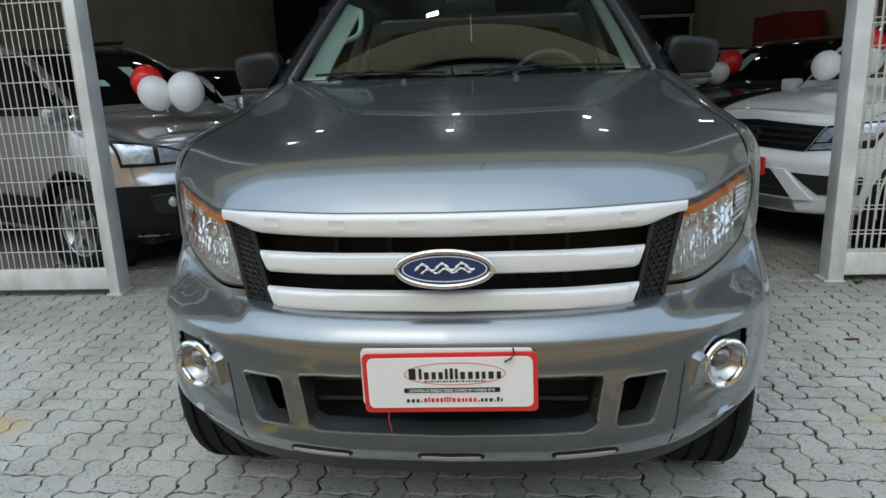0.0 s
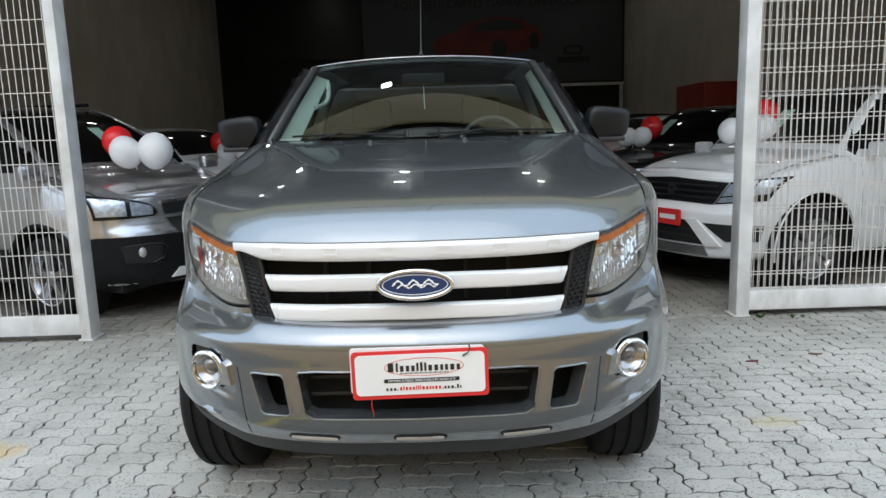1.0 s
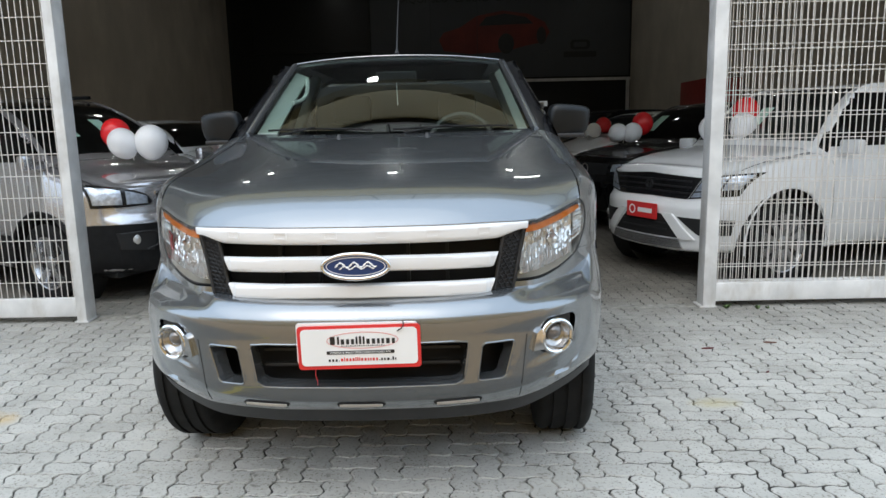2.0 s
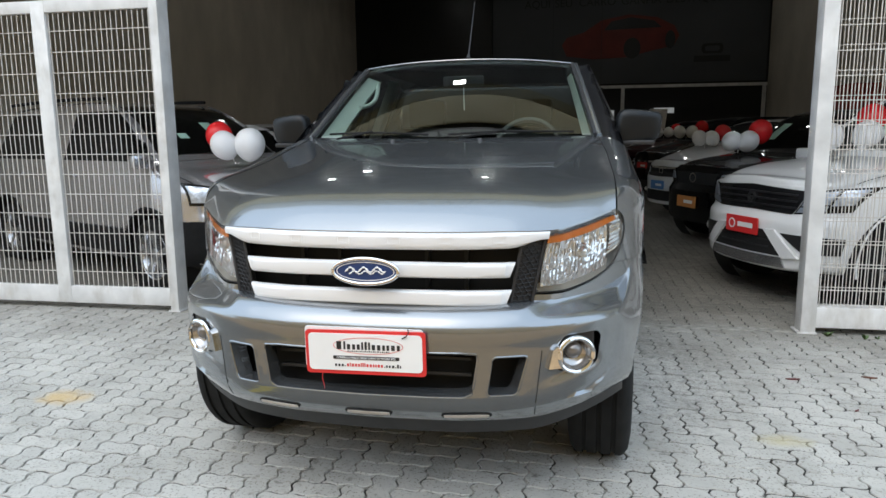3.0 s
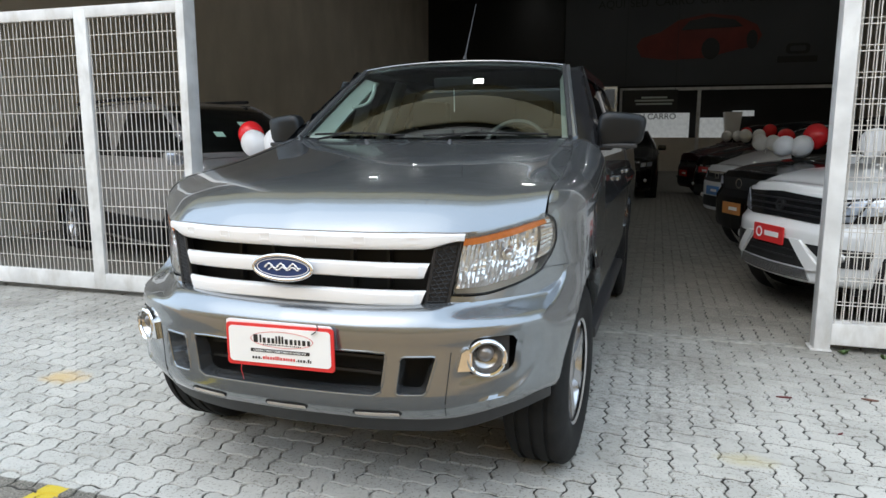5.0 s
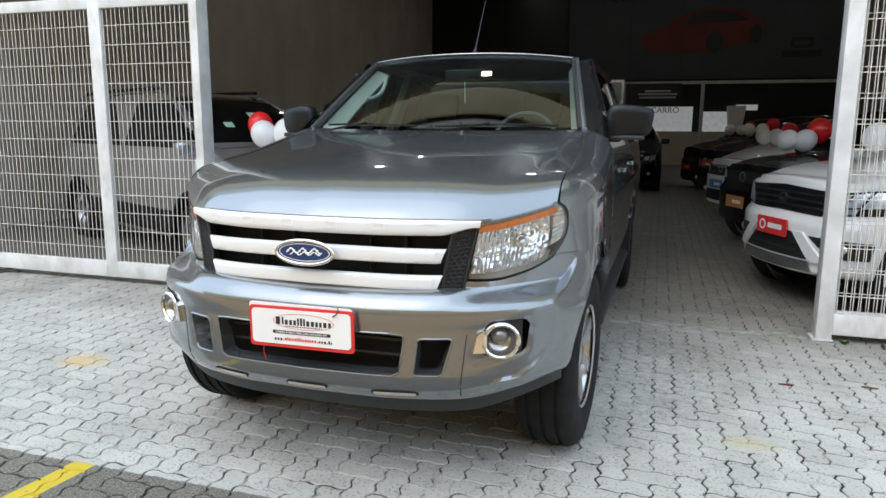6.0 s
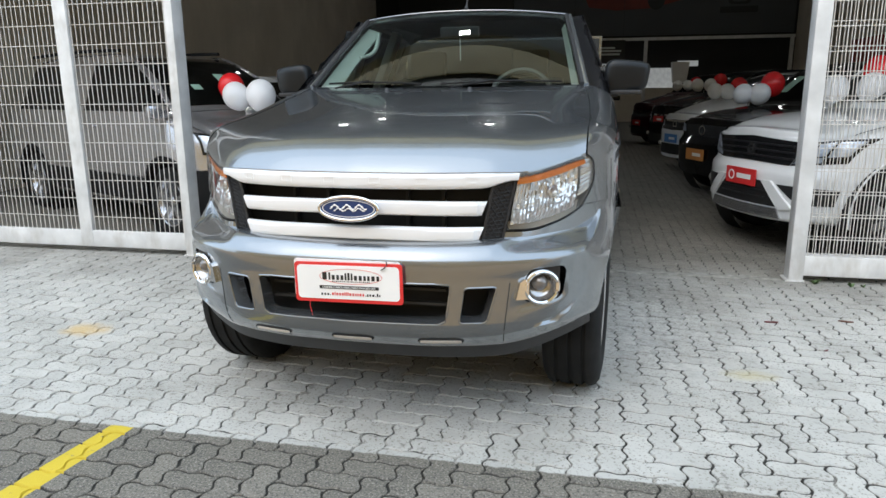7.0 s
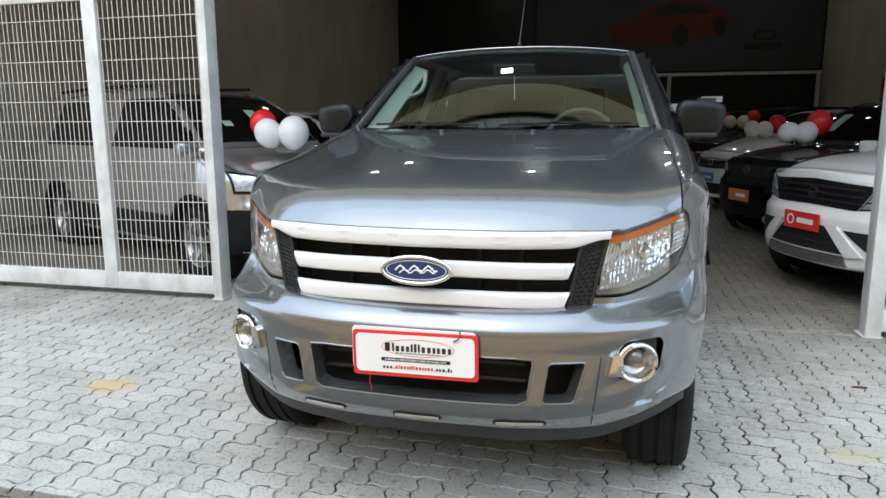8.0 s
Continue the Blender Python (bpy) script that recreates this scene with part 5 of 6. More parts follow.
    # seats and dashboard seen through the glass
    for s in (-1, 1):
        part("front_seat", boxed(-0.23, 0.23, -0.07, 0.07, -0.4, 0.36, 0.06, m=pose(s * 0.36, ty + 0.25, belt - 0.05, -12)), SEATM, e)
    part("dashboard", boxed(-W * 0.75, W * 0.75, cy + 0.12, cy + 0.5, c["hood1"] - 0.2, c["hood1"] - 0.02, 0.05), BLACKP, e)
    c["face"](e, flat, c, tree)
    return e


def lamp_unit(e, flat, pts, base=None):
    """Headlamp: glossy black bowl with two faceted chrome fields under a clear cover."""
    flat("headlamp", pts, base or GLOSSBLACK, "clear headlamp", 0.004)
    a, b, c, d = (Vector(p) for p in pts)
    for u0, u1 in ((0.08, 0.46), (0.54, 0.9)):
        q = [tuple(a.lerp(b, u).lerp(d.lerp(c, u), v)) for u, v in ((u0, 0.2), (u1, 0.2), (u1, 0.8), (u0, 0.8))]
        flat("lamp_reflector", q, LAMPCHROME, "", 0.01)


def balloon_bunch(at, blobs, label="two white balloons and one red balloon tied together"):
    e = thing("balloon_bunch", label, "balloons", "balloon bunches", pose(*at))
    for (x, y, z, r, red) in blobs:
        bm = balls(bmesh.new(), (0, 0, 0), r, 1.08, 24)
        for v in bm.verts:
            if v.co.z < 0:
                k = -v.co.z / (r * 1.08)
                v.co.z -= 0.08 * r * k ** 4
                v.co.x *= 1 - 0.06 * k ** 3
                v.co.y *= 1 - 0.06 * k ** 3
        tilt = pose(x, y, z, random.uniform(-35, 35), random.uniform(-35, 35), 0)
        bmesh.ops.transform(bm, matrix=tilt, verts=bm.verts)
        part("balloon", bm, RBALLOON if red else WBALLOON, e, "red balloon" if red else "white balloon")
    part("knot", tube(bmesh.new(), [(0, 0, -0.07), (0.0, 0.02, -0.12)], 0.005, 5), WHITEP, e)


def on_face(tree, x, z):
    return tree.ray_cast(Vector((x, -2, z)), Vector((0, 1, 0)))[0] + Vector((0, -0.012, 0))


# silver people carrier with black lower bumper
def face_mpv(e, flat, c, tree):
    flat("lower_bumper", [(0.0, 0.27), (0.80, 0.27), (0.80, 0.66), (0.0, 0.64)], CLAD, "black lower bumper", 0.012)
    low, high = spline([0.40, 0.43, 0.6, 0.79], [0.815, 0.797, 0.79, 0.79]), spline([0.40, 0.415, 0.45, 0.55, 0.68, 0.79], [0.825, 0.85, 0.885, 0.925, 0.957, 0.98])
    for s in (-1, 1):
        def lens(u, v, a=0.0, b=1.0, g=0.0, s=s):
            x = lerp(lerp(0.79, 0.40, a), lerp(0.79, 0.40, b), u)
            return (s * x, 0, lerp(low(x), high(x), lerp(g, 1 - g, v)))
        lu = part("headlamp", drape(tree, lens, steps(0, 1, 24), steps(0, 1, 10), 0.005, 0.012), GLOSSBLACK, e, "almond headlamp")
        for a, b in ((0.03, 0.42), (0.5, 0.9)):
            part("lamp_reflector", drape(tree, lambda u, v: lens(u, v, a, b, 0.14), steps(0, 1, 12), steps(0, 1, 8), 0.011, 0.01), LAMPCHROME, lu, "chrome lamp bowl")
    flat("grille", [(0.0, 0.80), (0.34, 0.80), (0.36, 0.90), (0.0, 0.92)], DARK, "black upper grille", 0.008)
    flat("grille_bar", [(0.0, 0.90), (0.37, 0.88), (0.37, 0.905), (0.0, 0.925)], CHROME, "", 0.014)
    flat("intake", [(0.0, 0.66), (0.28, 0.66), (0.33, 0.77), (0.0, 0.77)], DARK, "black lower grille", 0.014)
    flat("fog_pocket", [(0.46, 0.43), (0.68, 0.46), (0.70, 0.59), (0.42, 0.60)], DARK, "", 0.018)
    for s in (-1, 1):
        at = on_face(tree, s * 0.575, 0.53)
        part("fog_lamp", lathe(bmesh.new(), [(0.0, -0.004), (0.03, 0.002), (0.042, 0.01), (0.042, 0.03)], 20, pose(*(at + Vector((0, -0.012, 0))), 0, 0, 90)), REFLECTOR, e, "round fog lamp")
        edge = [on_face(tree, s * x, z) + Vector((0, -0.012, 0)) for x, z in ((0.69, 0.585), (0.55, 0.592), (0.44, 0.58), (0.4, 0.55), (0.44, 0.47), (0.52, 0.445))]
        part("pocket_edge", tube(bmesh.new(), edge, 0.006, 6), PLASTIC, e, "glossy pocket edge")
    flat("skid", [(0.02, 0.29), (0.38, 0.30), (0.30, 0.37), (0.02, 0.36)], SATIN, "silver skid plate", 0.02)
    tag_windscreen(e, tree, c, [(0.12, 0.5, 0.06, 0.15), (-0.25, 0.4, 0.05, 0.05)])


def tag_windscreen(e, tree, c, cards):
    z0, z1 = c["hood1"], c["roof"]
    for x, v, w, h in cards:
        z = lerp(z0, z1, v)
        q = quad((x - w, z - h / 2), (x + w, z - h / 2), (x + w, z + h / 2), (x - w, z + h / 2))
        part("leaflet", drape(tree, q, steps(0, 1, 3), steps(0, 1, 3), 0.008, 0.002), PAPERG, e, "pale green leaflet behind the windscreen")


def face_suv(e, flat, c, tree):
    flat("grille", [(0.0, 0.735), (0.44, 0.726), (0.56, 0.91), (0.0, 0.94)], GLOSSBLACK, "black grille with a dark mark", 0.006)
    for z in (0.775, 0.825, 0.875):
        flat("grille_bar", [(0.0, z), (0.47, z - 0.006), (0.475, z + 0.008), (0.0, z + 0.014)], PLASTIC, "", 0.016)
    part("mark", ring_mesh(ellipse(0.05, 0.045, 6), ellipse(0.03, 0.026, 6), 0.02, pose(0, -0.025, 0.835, -8)), PLASTIC, e, "plain dark mark")
    lamp = [(0.45, 0.728), (0.80, 0.77), (0.845, 0.955), (0.57, 0.912)]
    flat("headlamp", lamp, GLOSSBLACK, "clear headlamp", 0.004)
    a, b, c2, d = (Vector(p) for p in lamp)
    for u0, u1, v0, v1 in ((0.05, 0.3, 0.36, 0.9), (0.36, 0.62, 0.36, 0.9), (0.68, 0.95, 0.3, 0.9), (0.05, 0.62, 0.06, 0.3)):
        flat("lamp_reflector", [tuple(a.lerp(b, u).lerp(d.lerp(c2, u), v)) for u, v in ((u0, v0), (u1, v0), (u1, v1), (u0, v1))], LAMPCHROME, "", 0.011)
    # black lower intake with slanted sides, black vents beyond white struts
    flat("intake", [(0.0, 0.395), (0.42, 0.40), (0.22, 0.59), (0.0, 0.6)], DARK, "black lower intake", 0.006)
    for z in (0.45, 0.505):
        flat("intake_slat", [(0.0, z), (0.3, z), (0.3, z + 0.014), (0.0, z + 0.014)], PLASTIC, "", 0.012)
    flat("skid", [(0.0, 0.30), (0.46, 0.315), (0.42, 0.39), (0.0, 0.385)], ALLOY, "silver skid strip", 0.016)
    flat("strut", [(0.44, 0.385), (0.56, 0.40), (0.35, 0.60), (0.24, 0.60)], c["paint"], "white diagonal strut", 0.02, depth=0.03)
    flat("vent", [(0.59, 0.44), (0.78, 0.45), (0.80, 0.575), (0.40, 0.58)], DARK, "black vent round the fog lamp", 0.008)
    for sg in (-1, 1):
        part("fog_lamp", lathe(bmesh.new(), [(0.0, -0.006), (0.03, 0.0), (0.037, 0.008), (0.037, 0.03)], 18, pose(*on_face(tree, sg * 0.66, 0.515), 0, 0, 90)), REFLECTOR, e, "round fog lamp")
    show_plate(e, tree, REDP, 0.605, "red dealer plate", True)
    tag_windscreen(e, tree, c, [(-0.1, 0.5, 0.07, 0.16)])


def show_plate(e, tree, field, z, label, ringed=False):
    y = tree.ray_cast(Vector((0, -2, z)), Vector((0, 1, 0)))[0].y - 0.03
    p = part("dealer_plate", plate_mesh(round_rect(0.2, 0.068, 0.008), 0.012, pose(0, y, z)), field, e, label)
    part("name_bar", plate_mesh(round_rect(0.095, 0.02, 0.006), 0.002, pose(0.05, y - 0.003, z)), WHITEP, p)
    if ringed:
        part("mark", ring_mesh(ellipse(0.042, 0.042, 20), ellipse(0.03, 0.03, 20), 0.002, pose(-0.12, y - 0.003, z)), WHITEP, p)


def face_black(e, flat, c, tree):
    flat("grille", [(0.0, 0.74), (0.4, 0.74), (0.44, 0.88), (0.0, 0.89)], DARK, "", 0.006)
    lamp_unit(e, flat, [(0.44, 0.76), (0.74, 0.76), (0.76, 0.92), (0.5, 0.9)])
    flat("intake", [(0.0, 0.34), (0.5, 0.36), (0.46, 0.5), (0.0, 0.5)], BLACKC, "", 0.01)
    part("mark", ring_mesh(ellipse(0.07, 0.06, 24), ellipse(0.055, 0.045, 24), 0.02, pose(0, -0.02, 0.82)), CHROME, e, "plain chrome mark")
    show_plate(e, tree, c["tag"], 0.53, c["tagname"])
    tag_windscreen(e, tree, c, [(-0.35, 0.5, 0.08, 0.2)])


def face_small(e, flat, c, tree):
    flat("grille", [(0.0, 0.66), (0.42, 0.67), (0.46, 0.82), (0.0, 0.83)], DARK, "black grille", 0.006)
    flat("grille_bar", [(0.0, 0.79), (0.46, 0.80), (0.46, 0.83), (0.0, 0.82)], CHROME, "", 0.012)
    part("mark", ring_mesh(round_rect(0.06, 0.045, 0.015), round_rect(0.045, 0.03, 0.01), 0.02, pose(0, -0.025, 0.76)), CHROME, e, "plain chrome mark")
    lamp_unit(e, flat, [(0.46, 0.68), (0.74, 0.70), (0.76, 0.86), (0.48, 0.82)])
    flat("intake", [(0.0, 0.27), (0.45, 0.28), (0.40, 0.44), (0.0, 0.44)], DARK, "", 0.008)
    for s in (-1, 1):
        part("fog_lamp", balls(bmesh.new(), on_face(tree, s * 0.6, 0.42), 0.04), REFLECTOR, e, "round fog lamp")
    show_plate(e, tree, c["tag"], c.get("tagz", 0.53), c["tagname"])


MPV = dict(label="silver people carrier with black lower bumper, parked aslant behind the gate", paint=SILVERC, half=0.865, sill=0.24, hood0=1.0, hood1=1.15, cowl=0.85, top=1.78, rear=4.05, length=4.5, roof=1.71, belt=1.1, axle0=0.8, axle1=3.68, wheel=0.325, arch=0.42, ahead=0.5, mirror_at=-0.12, clad=2, face=face_mpv, spokes=5, nose=0.9)
SUV = dict(label="white off-road car with black grille, parked aslant behind the gate", paint=WHITEC, half=0.9, sill=0.27, hood0=1.0, hood1=1.13, cowl=1.12, top=1.85, rear=4.0, length=4.4, chin=0.07, roof=1.68, belt=1.08, axle0=0.68, axle1=3.4, wheel=0.36, arch=0.46, face=face_suv, spokes=10, nose=0.88, round=1.2)
BLACKSUV = dict(SUV, label="black off-road car with an orange dealer plate", paint=BLACKC, hood0=0.97, hood1=1.1, roof=1.62, face=face_black, tag=ORANGEP, tagname="orange dealer plate", dark=True)
HATCH = dict(label="white hatchback with a blue dealer plate", paint=WHITEC, half=0.85, sill=0.2, hood0=0.93, hood1=1.14, cowl=1.05, top=1.8, rear=3.7, length=4.0, roof=1.56, belt=1.06, axle0=0.78, axle1=3.3, wheel=0.31, face=face_small, tag=BLUEP, tagname="blue dealer plate")
DARKHATCH = dict(HATCH, label="black hatchback with a red dealer plate", paint=BLACKC, tag=REDP, tagname="red dealer plate", dark=True)
parked_car(MPV, pose(-1.92, 3.57, 0, 0, 0, 64))
parked_car(SUV, pose(2.14, 3.76, 0, 0, 0, -67))
parked_car(BLACKSUV, pose(2.13, 6.55, 0, 0, 0, -68))
parked_car(HATCH, pose(2.12, 9.5, 0, 0, 0, -68))
parked_car(dict(DARKHATCH, hood0=1.0, hood1=1.18, belt=1.1, roof=1.66, length=4.3, tagz=0.72), pose(2.1, 12.3, 0, 0, 0, -68))
parked_car(dict(DARKHATCH, label="dark red hatchback in the row", paint=REDC, hood0=1.0, hood1=1.18, belt=1.1, roof=1.66), pose(1.86, 15.1, 0, 0, 0, -68))
parked_car(dict(HATCH, label="white hatchback with leaflets behind the windscreen", hood0=0.92, roof=1.54), pose(-1.75, 6.45, 0, 0, 0, 64))
parked_car(dict(DARKHATCH, label="black hatchback at the end of the aisle", half=0.87, hood0=0.92, roof=1.52), pose(0.35, 13.6, 0, 0, 0, 0))

balloon_bunch((-2.42, 3.62, 1.26), [(-0.055, -0.04, 0.03, 0.124, 0), (0.165, 0.02, 0.035, 0.139, 0), (-0.165, 0.08, 0.115, 0.122, 1)])
balloon_bunch((3.08, 4.42, 1.28), [(-0.17, 0.0, 0.03, 0.115, 0), (0.13, -0.03, 0.03, 0.13, 0), (0.21, 0.12, 0.18, 0.13, 1)])
balloon_bunch((2.7, 6.92, 1.23), [(-0.075, 0.02, 0.02, 0.12, 0), (0.11, -0.02, 0.02, 0.125, 0), (0.27, 0.08, 0.14, 0.14, 1)])
balloon_bunch((2.82, 9.82, 1.23), [(-0.09, 0, 0.05, 0.12, 0), (0.1, -0.02, 0.04, 0.12, 0), (0.3, 0.12, 0.13, 0.13, 1)])
balloon_bunch((2.95, 12.65, 1.36), [(-0.13, 0, 0.03, 0.12, 0), (0.11, -0.02, 0.03, 0.12, 0), (0.32, 0.12, 0.12, 0.13, 1)])
balloon_bunch((2.85, 15.4, 1.36), [(-0.13, 0, 0.03, 0.12, 0), (0.11, -0.02, 0.03, 0.12, 0), (0.3, 0.12, 0.1, 0.13, 1)])
balloon_bunch((-2.48, 6.75, 1.22), [(-0.1, 0, 0.0, 0.12, 0), (0.12, 0.02, 0.0, 0.12, 0), (-0.2, 0.1, 0.12, 0.13, 1)])


# ---- block paving ----
def paving_material():
    m = bpy.data.materials.new("block_paving")
    m.use_nodes = True
    nt = m.node_tree
    N, Lk = nt.nodes.new, nt.links.new
    b = nt.nodes["Principled BSDF"]
    geo = N("ShaderNodeNewGeometry")
    info = N("ShaderNodeObjectInfo")
    sep = N("ShaderNodeSeparateXYZ")
    Lk(geo.outputs["Position"], sep.inputs[0])

    def math_(op, a, c=None, clamp=False):
        n = N("ShaderNodeMath")
        n.operation, n.use_clamp = op, clamp
        for i, v in enumerate((a, c)):
            if v is None:
                continue
            if isinstance(v, (int, float)):
                n.inputs[i].default_value = v
            else:
                Lk(v, n.inputs[i])
        return n.outputs[0]

    def noise_(scale, detail=6, rough=0.6):
        n = N("ShaderNodeTexNoise")
        n.inputs["Scale"].default_value, n.inputs["Detail"].default_value, n.inputs["Roughness"].default_value = scale, detail, rough
        Lk(geo.outputs["Position"], n.inputs["Vector"])
        return n.outputs[0]

    def rng(x, a, c, lo=0.0, hi=1.0):
        n = N("ShaderNodeMapRange")
        Lk(x, n.inputs[0])
        for i, v in enumerate((a, c, lo, hi)):
            n.inputs[i + 1].default_value = v
        return n.outputs[0]

    def mix(f, a, c):
        n = N("ShaderNodeMixRGB")
        for i, v in enumerate((f, a, c)):
            if isinstance(v, tuple):
                n.inputs[i].default_value = (*v, 1)
            elif isinstance(v, (int, float)):
                n.inputs[i].default_value = v
            else:
                Lk(v, n.inputs[i])
        return n.outputs[0]
    tone = math_("FRACT", math_("ADD", info.outputs["Random"], geo.outputs["Random Per Island"]))
    fine, mid, big = noise_(160, 4, 0.7), noise_(22, 6), noise_(2.2, 5)
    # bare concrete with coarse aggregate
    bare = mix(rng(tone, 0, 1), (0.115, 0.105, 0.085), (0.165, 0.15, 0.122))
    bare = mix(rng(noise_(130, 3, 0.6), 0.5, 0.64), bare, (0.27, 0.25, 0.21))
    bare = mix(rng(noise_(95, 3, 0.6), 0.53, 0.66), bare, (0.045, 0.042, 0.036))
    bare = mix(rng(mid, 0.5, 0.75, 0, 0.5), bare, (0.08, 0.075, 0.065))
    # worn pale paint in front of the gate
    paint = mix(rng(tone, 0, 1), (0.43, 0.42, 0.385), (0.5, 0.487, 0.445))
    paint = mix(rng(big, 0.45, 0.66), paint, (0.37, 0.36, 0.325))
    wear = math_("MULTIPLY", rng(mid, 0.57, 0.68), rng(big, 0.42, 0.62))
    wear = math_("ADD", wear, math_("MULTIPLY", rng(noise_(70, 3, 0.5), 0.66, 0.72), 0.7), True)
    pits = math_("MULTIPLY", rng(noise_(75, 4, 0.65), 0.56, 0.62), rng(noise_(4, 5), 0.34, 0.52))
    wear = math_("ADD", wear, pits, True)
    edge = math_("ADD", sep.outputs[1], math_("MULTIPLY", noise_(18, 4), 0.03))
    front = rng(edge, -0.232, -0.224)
    # pale cover falls to a tenth towards the hall, ragged with noise
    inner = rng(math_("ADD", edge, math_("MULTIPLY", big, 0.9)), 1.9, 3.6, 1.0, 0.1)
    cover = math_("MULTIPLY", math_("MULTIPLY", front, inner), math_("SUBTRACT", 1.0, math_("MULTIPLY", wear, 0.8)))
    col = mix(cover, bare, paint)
    # grime and the truck's soft shade painted in, beside it and under its nose
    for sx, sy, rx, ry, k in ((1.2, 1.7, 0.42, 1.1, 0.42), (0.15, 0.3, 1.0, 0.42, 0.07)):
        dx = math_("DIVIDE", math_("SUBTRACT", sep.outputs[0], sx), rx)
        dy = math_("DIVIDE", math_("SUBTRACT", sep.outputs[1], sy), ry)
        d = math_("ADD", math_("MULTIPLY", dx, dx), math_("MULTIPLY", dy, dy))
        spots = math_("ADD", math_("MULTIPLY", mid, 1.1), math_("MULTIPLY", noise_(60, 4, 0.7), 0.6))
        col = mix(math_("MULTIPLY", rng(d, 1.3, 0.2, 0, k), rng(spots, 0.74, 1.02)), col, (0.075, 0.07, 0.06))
    # joint soil with the gaps' shade painted in by height, pale silt in others
    dark_share = math_("MAXIMUM", rng(math_("ADD", noise_(5.5, 5, 0.7), rng(sep.outputs[0], 0.7, 1.3, 0.0, 0.1)), 0.46, 0.56), math_("SUBTRACT", 1.0, front))
    joint_colour = mix(dark_share, (0.36, 0.345, 0.31), (0.022, 0.02, 0.016))
    col = mix(rng(sep.outputs[2], -0.006, -0.003, 1, 0), col, joint_colour)
    # yellow road mark that ends at the pale paint
    off = math_("ABSOLUTE", math_("SUBTRACT", math_("ADD", sep.outputs[0], 1.015), math_("MULTIPLY", math_("ADD", sep.outputs[1], 0.5), 0.1)))
    stripe = math_("MULTIPLY", rng(off, 0.051, 0.055, 1, 0), math_("SUBTRACT", 1.0, front))
    col = mix(math_("MULTIPLY", stripe, rng(mid, 0.72, 0.62)), col, (0.52, 0.39, 0.025))
    # two ochre stains
    for sx, sy, rx, ry, c2, k in ((-1.97, 0.75, 0.16, 0.12, (0.52, 0.36, 0.14), 0.75), (1.6, 0.8, 0.14, 0.07, (0.45, 0.4, 0.24), 0.7)):
        dx = math_("DIVIDE", math_("SUBTRACT", sep.outputs[0], sx), rx)
        dy = math_("DIVIDE", math_("SUBTRACT", sep.outputs[1], sy), ry)
        d = math_("ADD", math_("ADD", math_("MULTIPLY", dx, dx), math_("MULTIPLY", dy, dy)), math_("MULTIPLY", noise_(9, 5), 1.6))
        col = mix(rng(d, 1.9, 0.8, 0, k), col, c2)
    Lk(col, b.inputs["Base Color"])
    b.inputs["Roughness"].default_value = 0.72
    bp = N("ShaderNodeBump")
    bp.inputs["Strength"].default_value, bp.inputs["Distance"].default_value = 0.35, 0.004
    Lk(math_("ADD", fine, math_("MULTIPLY", mid, 1.5)), bp.inputs["Height"])
    Lk(bp.outputs[0], b.inputs["Normal"])
    return m


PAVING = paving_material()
U = 0.1


def wave(t, flip):
    return flip * math.sin(2 * math.pi * t)


def block_outline(w, h):
    """Outline of a block of w by h cells with waved sides, counter-clockwise."""
    q = steps(0, 1, 7)[:-1]
    pts = []
    for i in range(w):
        pts += [((i + t) * U, 0.006 * wave(t, 1)) for t in q]
    for j in range(h):
        pts += [(w * U + 0.0105 * wave(t, 1), (j + t) * U) for t in q]
    for i in range(w):
        pts += [((w - i - t) * U, h * U + 0.006 * wave(1 - t, 1)) for t in q]
    for j in range(h):
        pts += [(0.0105 * wave(1 - t, 1), (h - j - t) * U) for t in q]
    cx, cy = w * U / 2, h * U / 2
    return [(x - cx, y - cy) for x, y in pts]


def block_data(w, h, step=1):
    """Rings of a block: foot, shoulder, top edge."""
    out = block_outline(w, h)[::step]
    hx, hy = w * U / 2, h * U / 2
    rings = []
    for ix, iy, z in ((0.0028, 0.004, -0.02), (0.003, 0.0042, -0.006), (0.0062, 0.0074, 0.0)):
        rings.append([(x * (1 - ix / hx), y * (1 - iy / hy), z) for x, y in out])
    return rings


def block_mesh(name, w, h):
    me = bpy.data.meshes.new(name)
    R = block_data(w, h)
    n = len(R[0])
    fs = [list(range(2 * n, 3 * n))]
    for a in (0, 1):
        fs += [[a * n + i, a * n + (i + 1) % n, (a + 1) * n + (i + 1) % n, (a + 1) * n + i] for i in range(n)]
    me.from_pydata([p for r in R for p in r], [], fs)
    me.materials.append(PAVING)
    return me


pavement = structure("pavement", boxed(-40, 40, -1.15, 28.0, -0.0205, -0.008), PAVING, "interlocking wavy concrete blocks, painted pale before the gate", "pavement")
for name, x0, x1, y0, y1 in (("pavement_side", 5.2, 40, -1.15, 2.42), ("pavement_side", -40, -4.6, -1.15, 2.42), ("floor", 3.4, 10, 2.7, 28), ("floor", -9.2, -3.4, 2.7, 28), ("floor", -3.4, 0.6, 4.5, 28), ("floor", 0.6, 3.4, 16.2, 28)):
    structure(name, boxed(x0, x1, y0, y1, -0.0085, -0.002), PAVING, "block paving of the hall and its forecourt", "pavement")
kinds = {1: block_mesh("paving_block", 2, 1), 0: block_mesh("paving_block", 1, 2)}
fine_dat, dat = ({1: block_data(2, 1, q), 0: block_data(1, 2, q)} for q in (1, 2))
verts, faces = [], []
near = 0
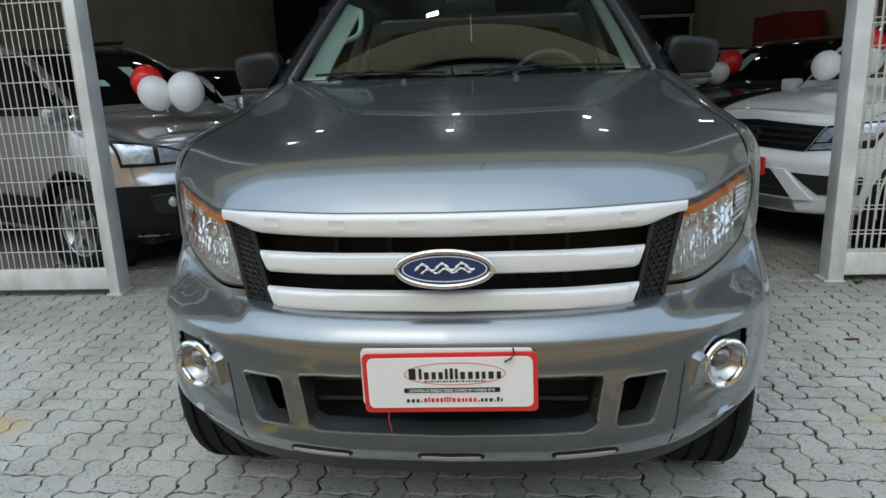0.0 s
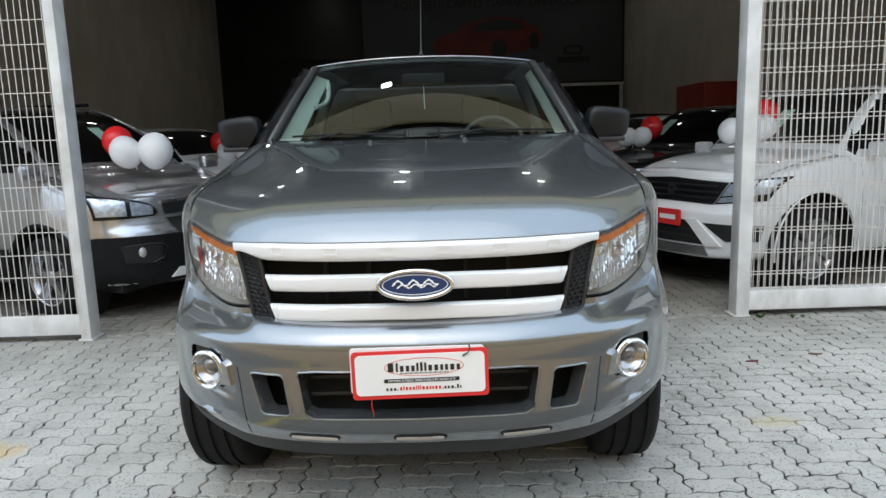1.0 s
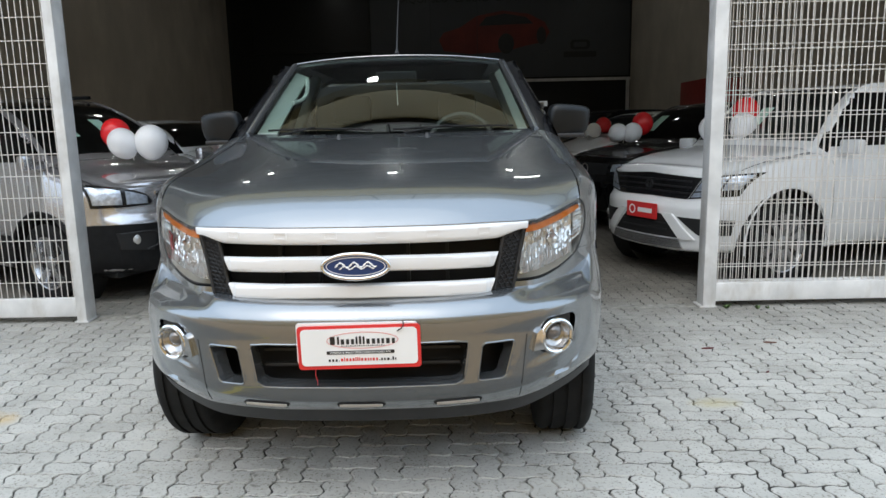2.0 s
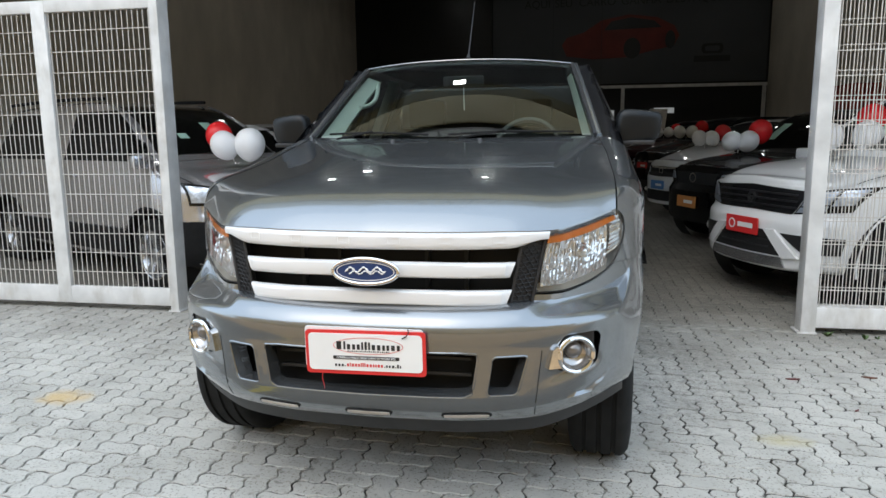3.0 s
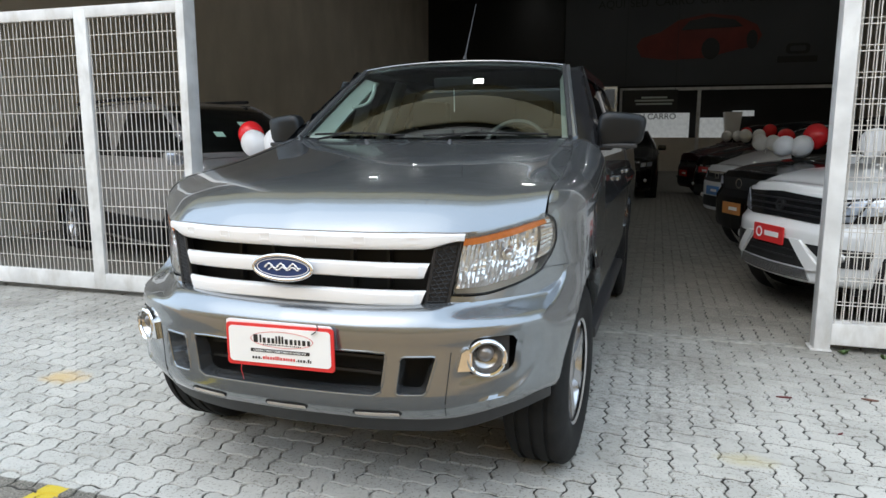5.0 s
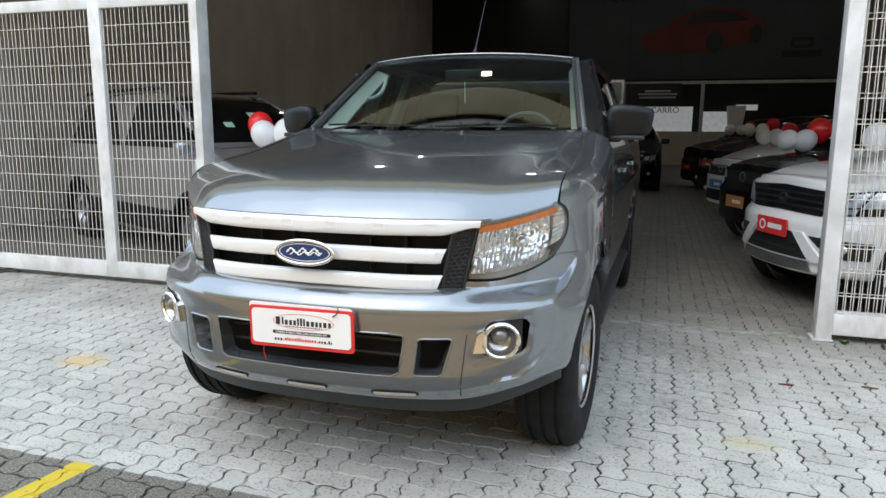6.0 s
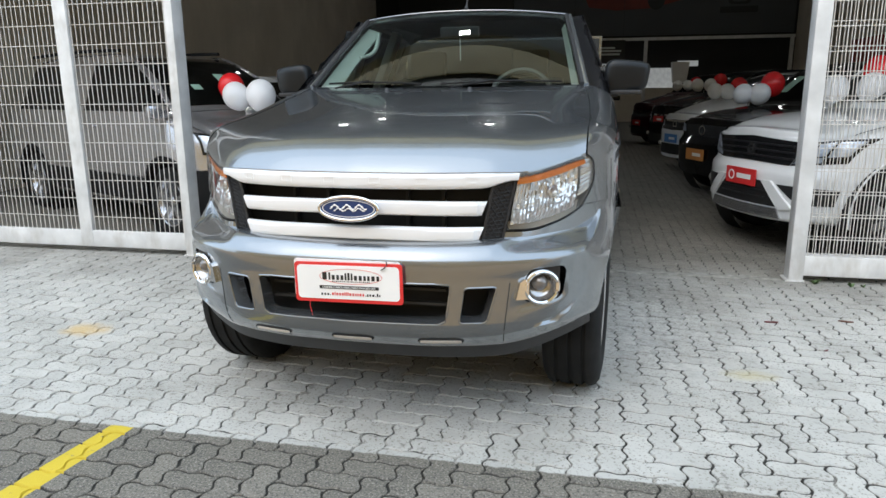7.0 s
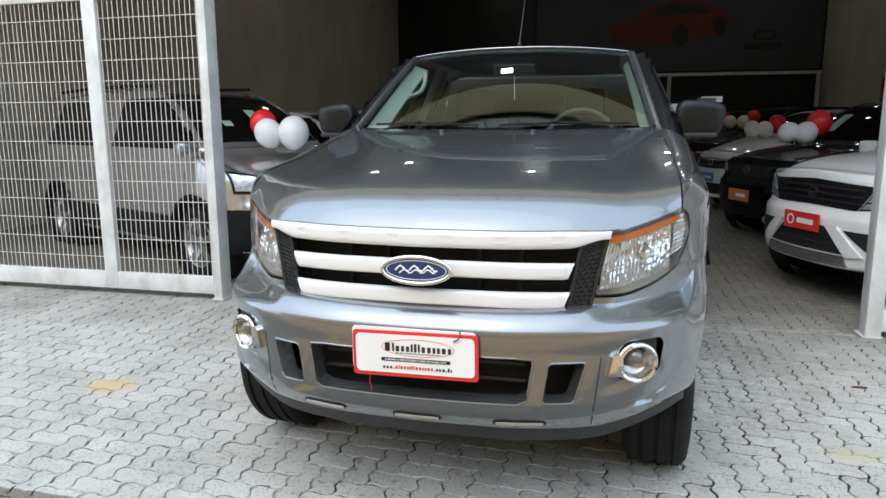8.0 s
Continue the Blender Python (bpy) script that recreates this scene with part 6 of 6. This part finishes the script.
for iy in range(-12, 162):
    for ix in range(-46, 52):
        k = (ix - iy) % 4
        if k == 0:
            x, y, flat_ = (ix + 1) * U, (iy + 0.5) * U, 1
        elif k == 3:
            x, y, flat_ = (ix + 0.5) * U, (iy + 1) * U, 0
        else:
            continue
        if y > 2.7 and not (0.6 < x < 3.4 or (-3.4 < x < -0.6 and y < 4.5)):
            continue
        dz, ax, ay = random.uniform(-0.0015, 0.0015), random.uniform(-0.008, 0.008), random.uniform(-0.008, 0.008)
        if -2.35 < x < 2.35 and -1.02 < y < 0.26 and near < 300:
            near += 1
            ob = new("paving_block", kinds[flat_])
            ob.parent = pavement
            ob.location, ob.rotation_euler = (x + random.uniform(-0.0018, 0.0018), y + random.uniform(-0.0018, 0.0018), dz), (ay, ax, random.uniform(-0.006, 0.006))
            continue
        base = len(verts)
        R = (fine_dat if y < 2.6 else dat)[flat_]
        x, y = x + random.uniform(-0.0018, 0.0018), y + random.uniform(-0.0018, 0.0018)
        n = len(R[0])
        verts += [(x + px, y + py, pz + dz + ax * px + ay * py) for r in R for px, py, pz in r]
        faces.append(list(range(base + 2 * n, base + 3 * n)))
        for a in (0, 1):
            faces += [[base + a * n + i, base + a * n + (i + 1) % n, base + (a + 1) * n + (i + 1) % n, base + (a + 1) * n + i] for i in range(n)]
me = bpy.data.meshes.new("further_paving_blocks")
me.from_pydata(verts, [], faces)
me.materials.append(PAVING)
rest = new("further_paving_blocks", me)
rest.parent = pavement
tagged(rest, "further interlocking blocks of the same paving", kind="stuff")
structure("threshold", boxed(-2.33, 2.16, 2.6, 2.68, -0.01, 0.003, 0.003), mat("pale_mortar", (0.25, 0.24, 0.21), 0.9, var=0.5, scale=14, bump=0.5, bscale=60), "worn mortar strip across the gateway", "threshold")


# fallen petals and weeds
def leaf(name, x, y, size, material, label, turn):
    bm = bmesh.new()
    pts = [(-1, 0), (-0.4, 0.28), (0.3, 0.3), (1, 0.05), (0.4, -0.25), (-0.5, -0.22)]
    top = [bm.verts.new((a * size, b * size, 0.004 + 0.003 * abs(a))) for a, b in pts]
    bot = [bm.verts.new((a * size, b * size, 0.001)) for a, b in pts]
    bm.faces.new(top)
    bm.faces.new(bot[::-1])
    for i in range(6):
        bm.faces.new((top[i], bot[i], bot[(i + 1) % 6], top[(i + 1) % 6]))
    bmesh.ops.recalc_face_normals(bm, faces=bm.faces)
    ob = link(name, bm, material)
    ob.matrix_world = pose(x, y, 0.001, 0, 0, turn)
    return tagged(ob, label, "leaf", "fallen leaves")


PETAL = mat("red_petal", (0.1, 0.012, 0.012), 0.6)
BROWNL = mat("brown_leaf", (0.12, 0.05, 0.03), 0.7)
leaf("petal", 1.88, 1.62, 0.04, PETAL, "dark red fallen petal on the paving", 5)
leaf("dry_leaf", 2.3, 1.71, 0.04, BROWNL, "dry brown leaf on the paving", -10)
leaf("petal", 2.05, 1.2, 0.018, PETAL, "dark red fallen petal on the paving", 40)


def weed(x, y, n, s):
    e = thing("weed", "small green weed growing at the foot of the gate", "plant", "weeds", pose(x, y, 0))
    for k in range(n):
        a, l = random.uniform(0, 2 * math.pi), s * random.uniform(0.5, 1.0)
        tip = Vector((math.cos(a) * l, math.sin(a) * l * 0.7, s * random.uniform(0.3, 0.8)))
        bm = bmesh.new()
        side = Vector((-math.sin(a), math.cos(a), 0.1)) * 0.22 * l
        v = [bm.verts.new(p) for p in (Vector((0, 0, 0)), tip * 0.5 + side + Vector((0, 0, 0.01)), tip, tip * 0.5 - side)]
        w = [bm.verts.new(p.co - Vector((0, 0, 0.0015))) for p in v]
        bm.faces.new(v)
        bm.faces.new(w[::-1])
        bmesh.ops.recalc_face_normals(bm, faces=bm.faces)
        part("leaf", bm, LEAFM, e)


weed(2.36, 2.53, 16, 0.055)
weed(2.58, 2.5, 12, 0.05)
weed(2.66, 2.51, 7, 0.03)
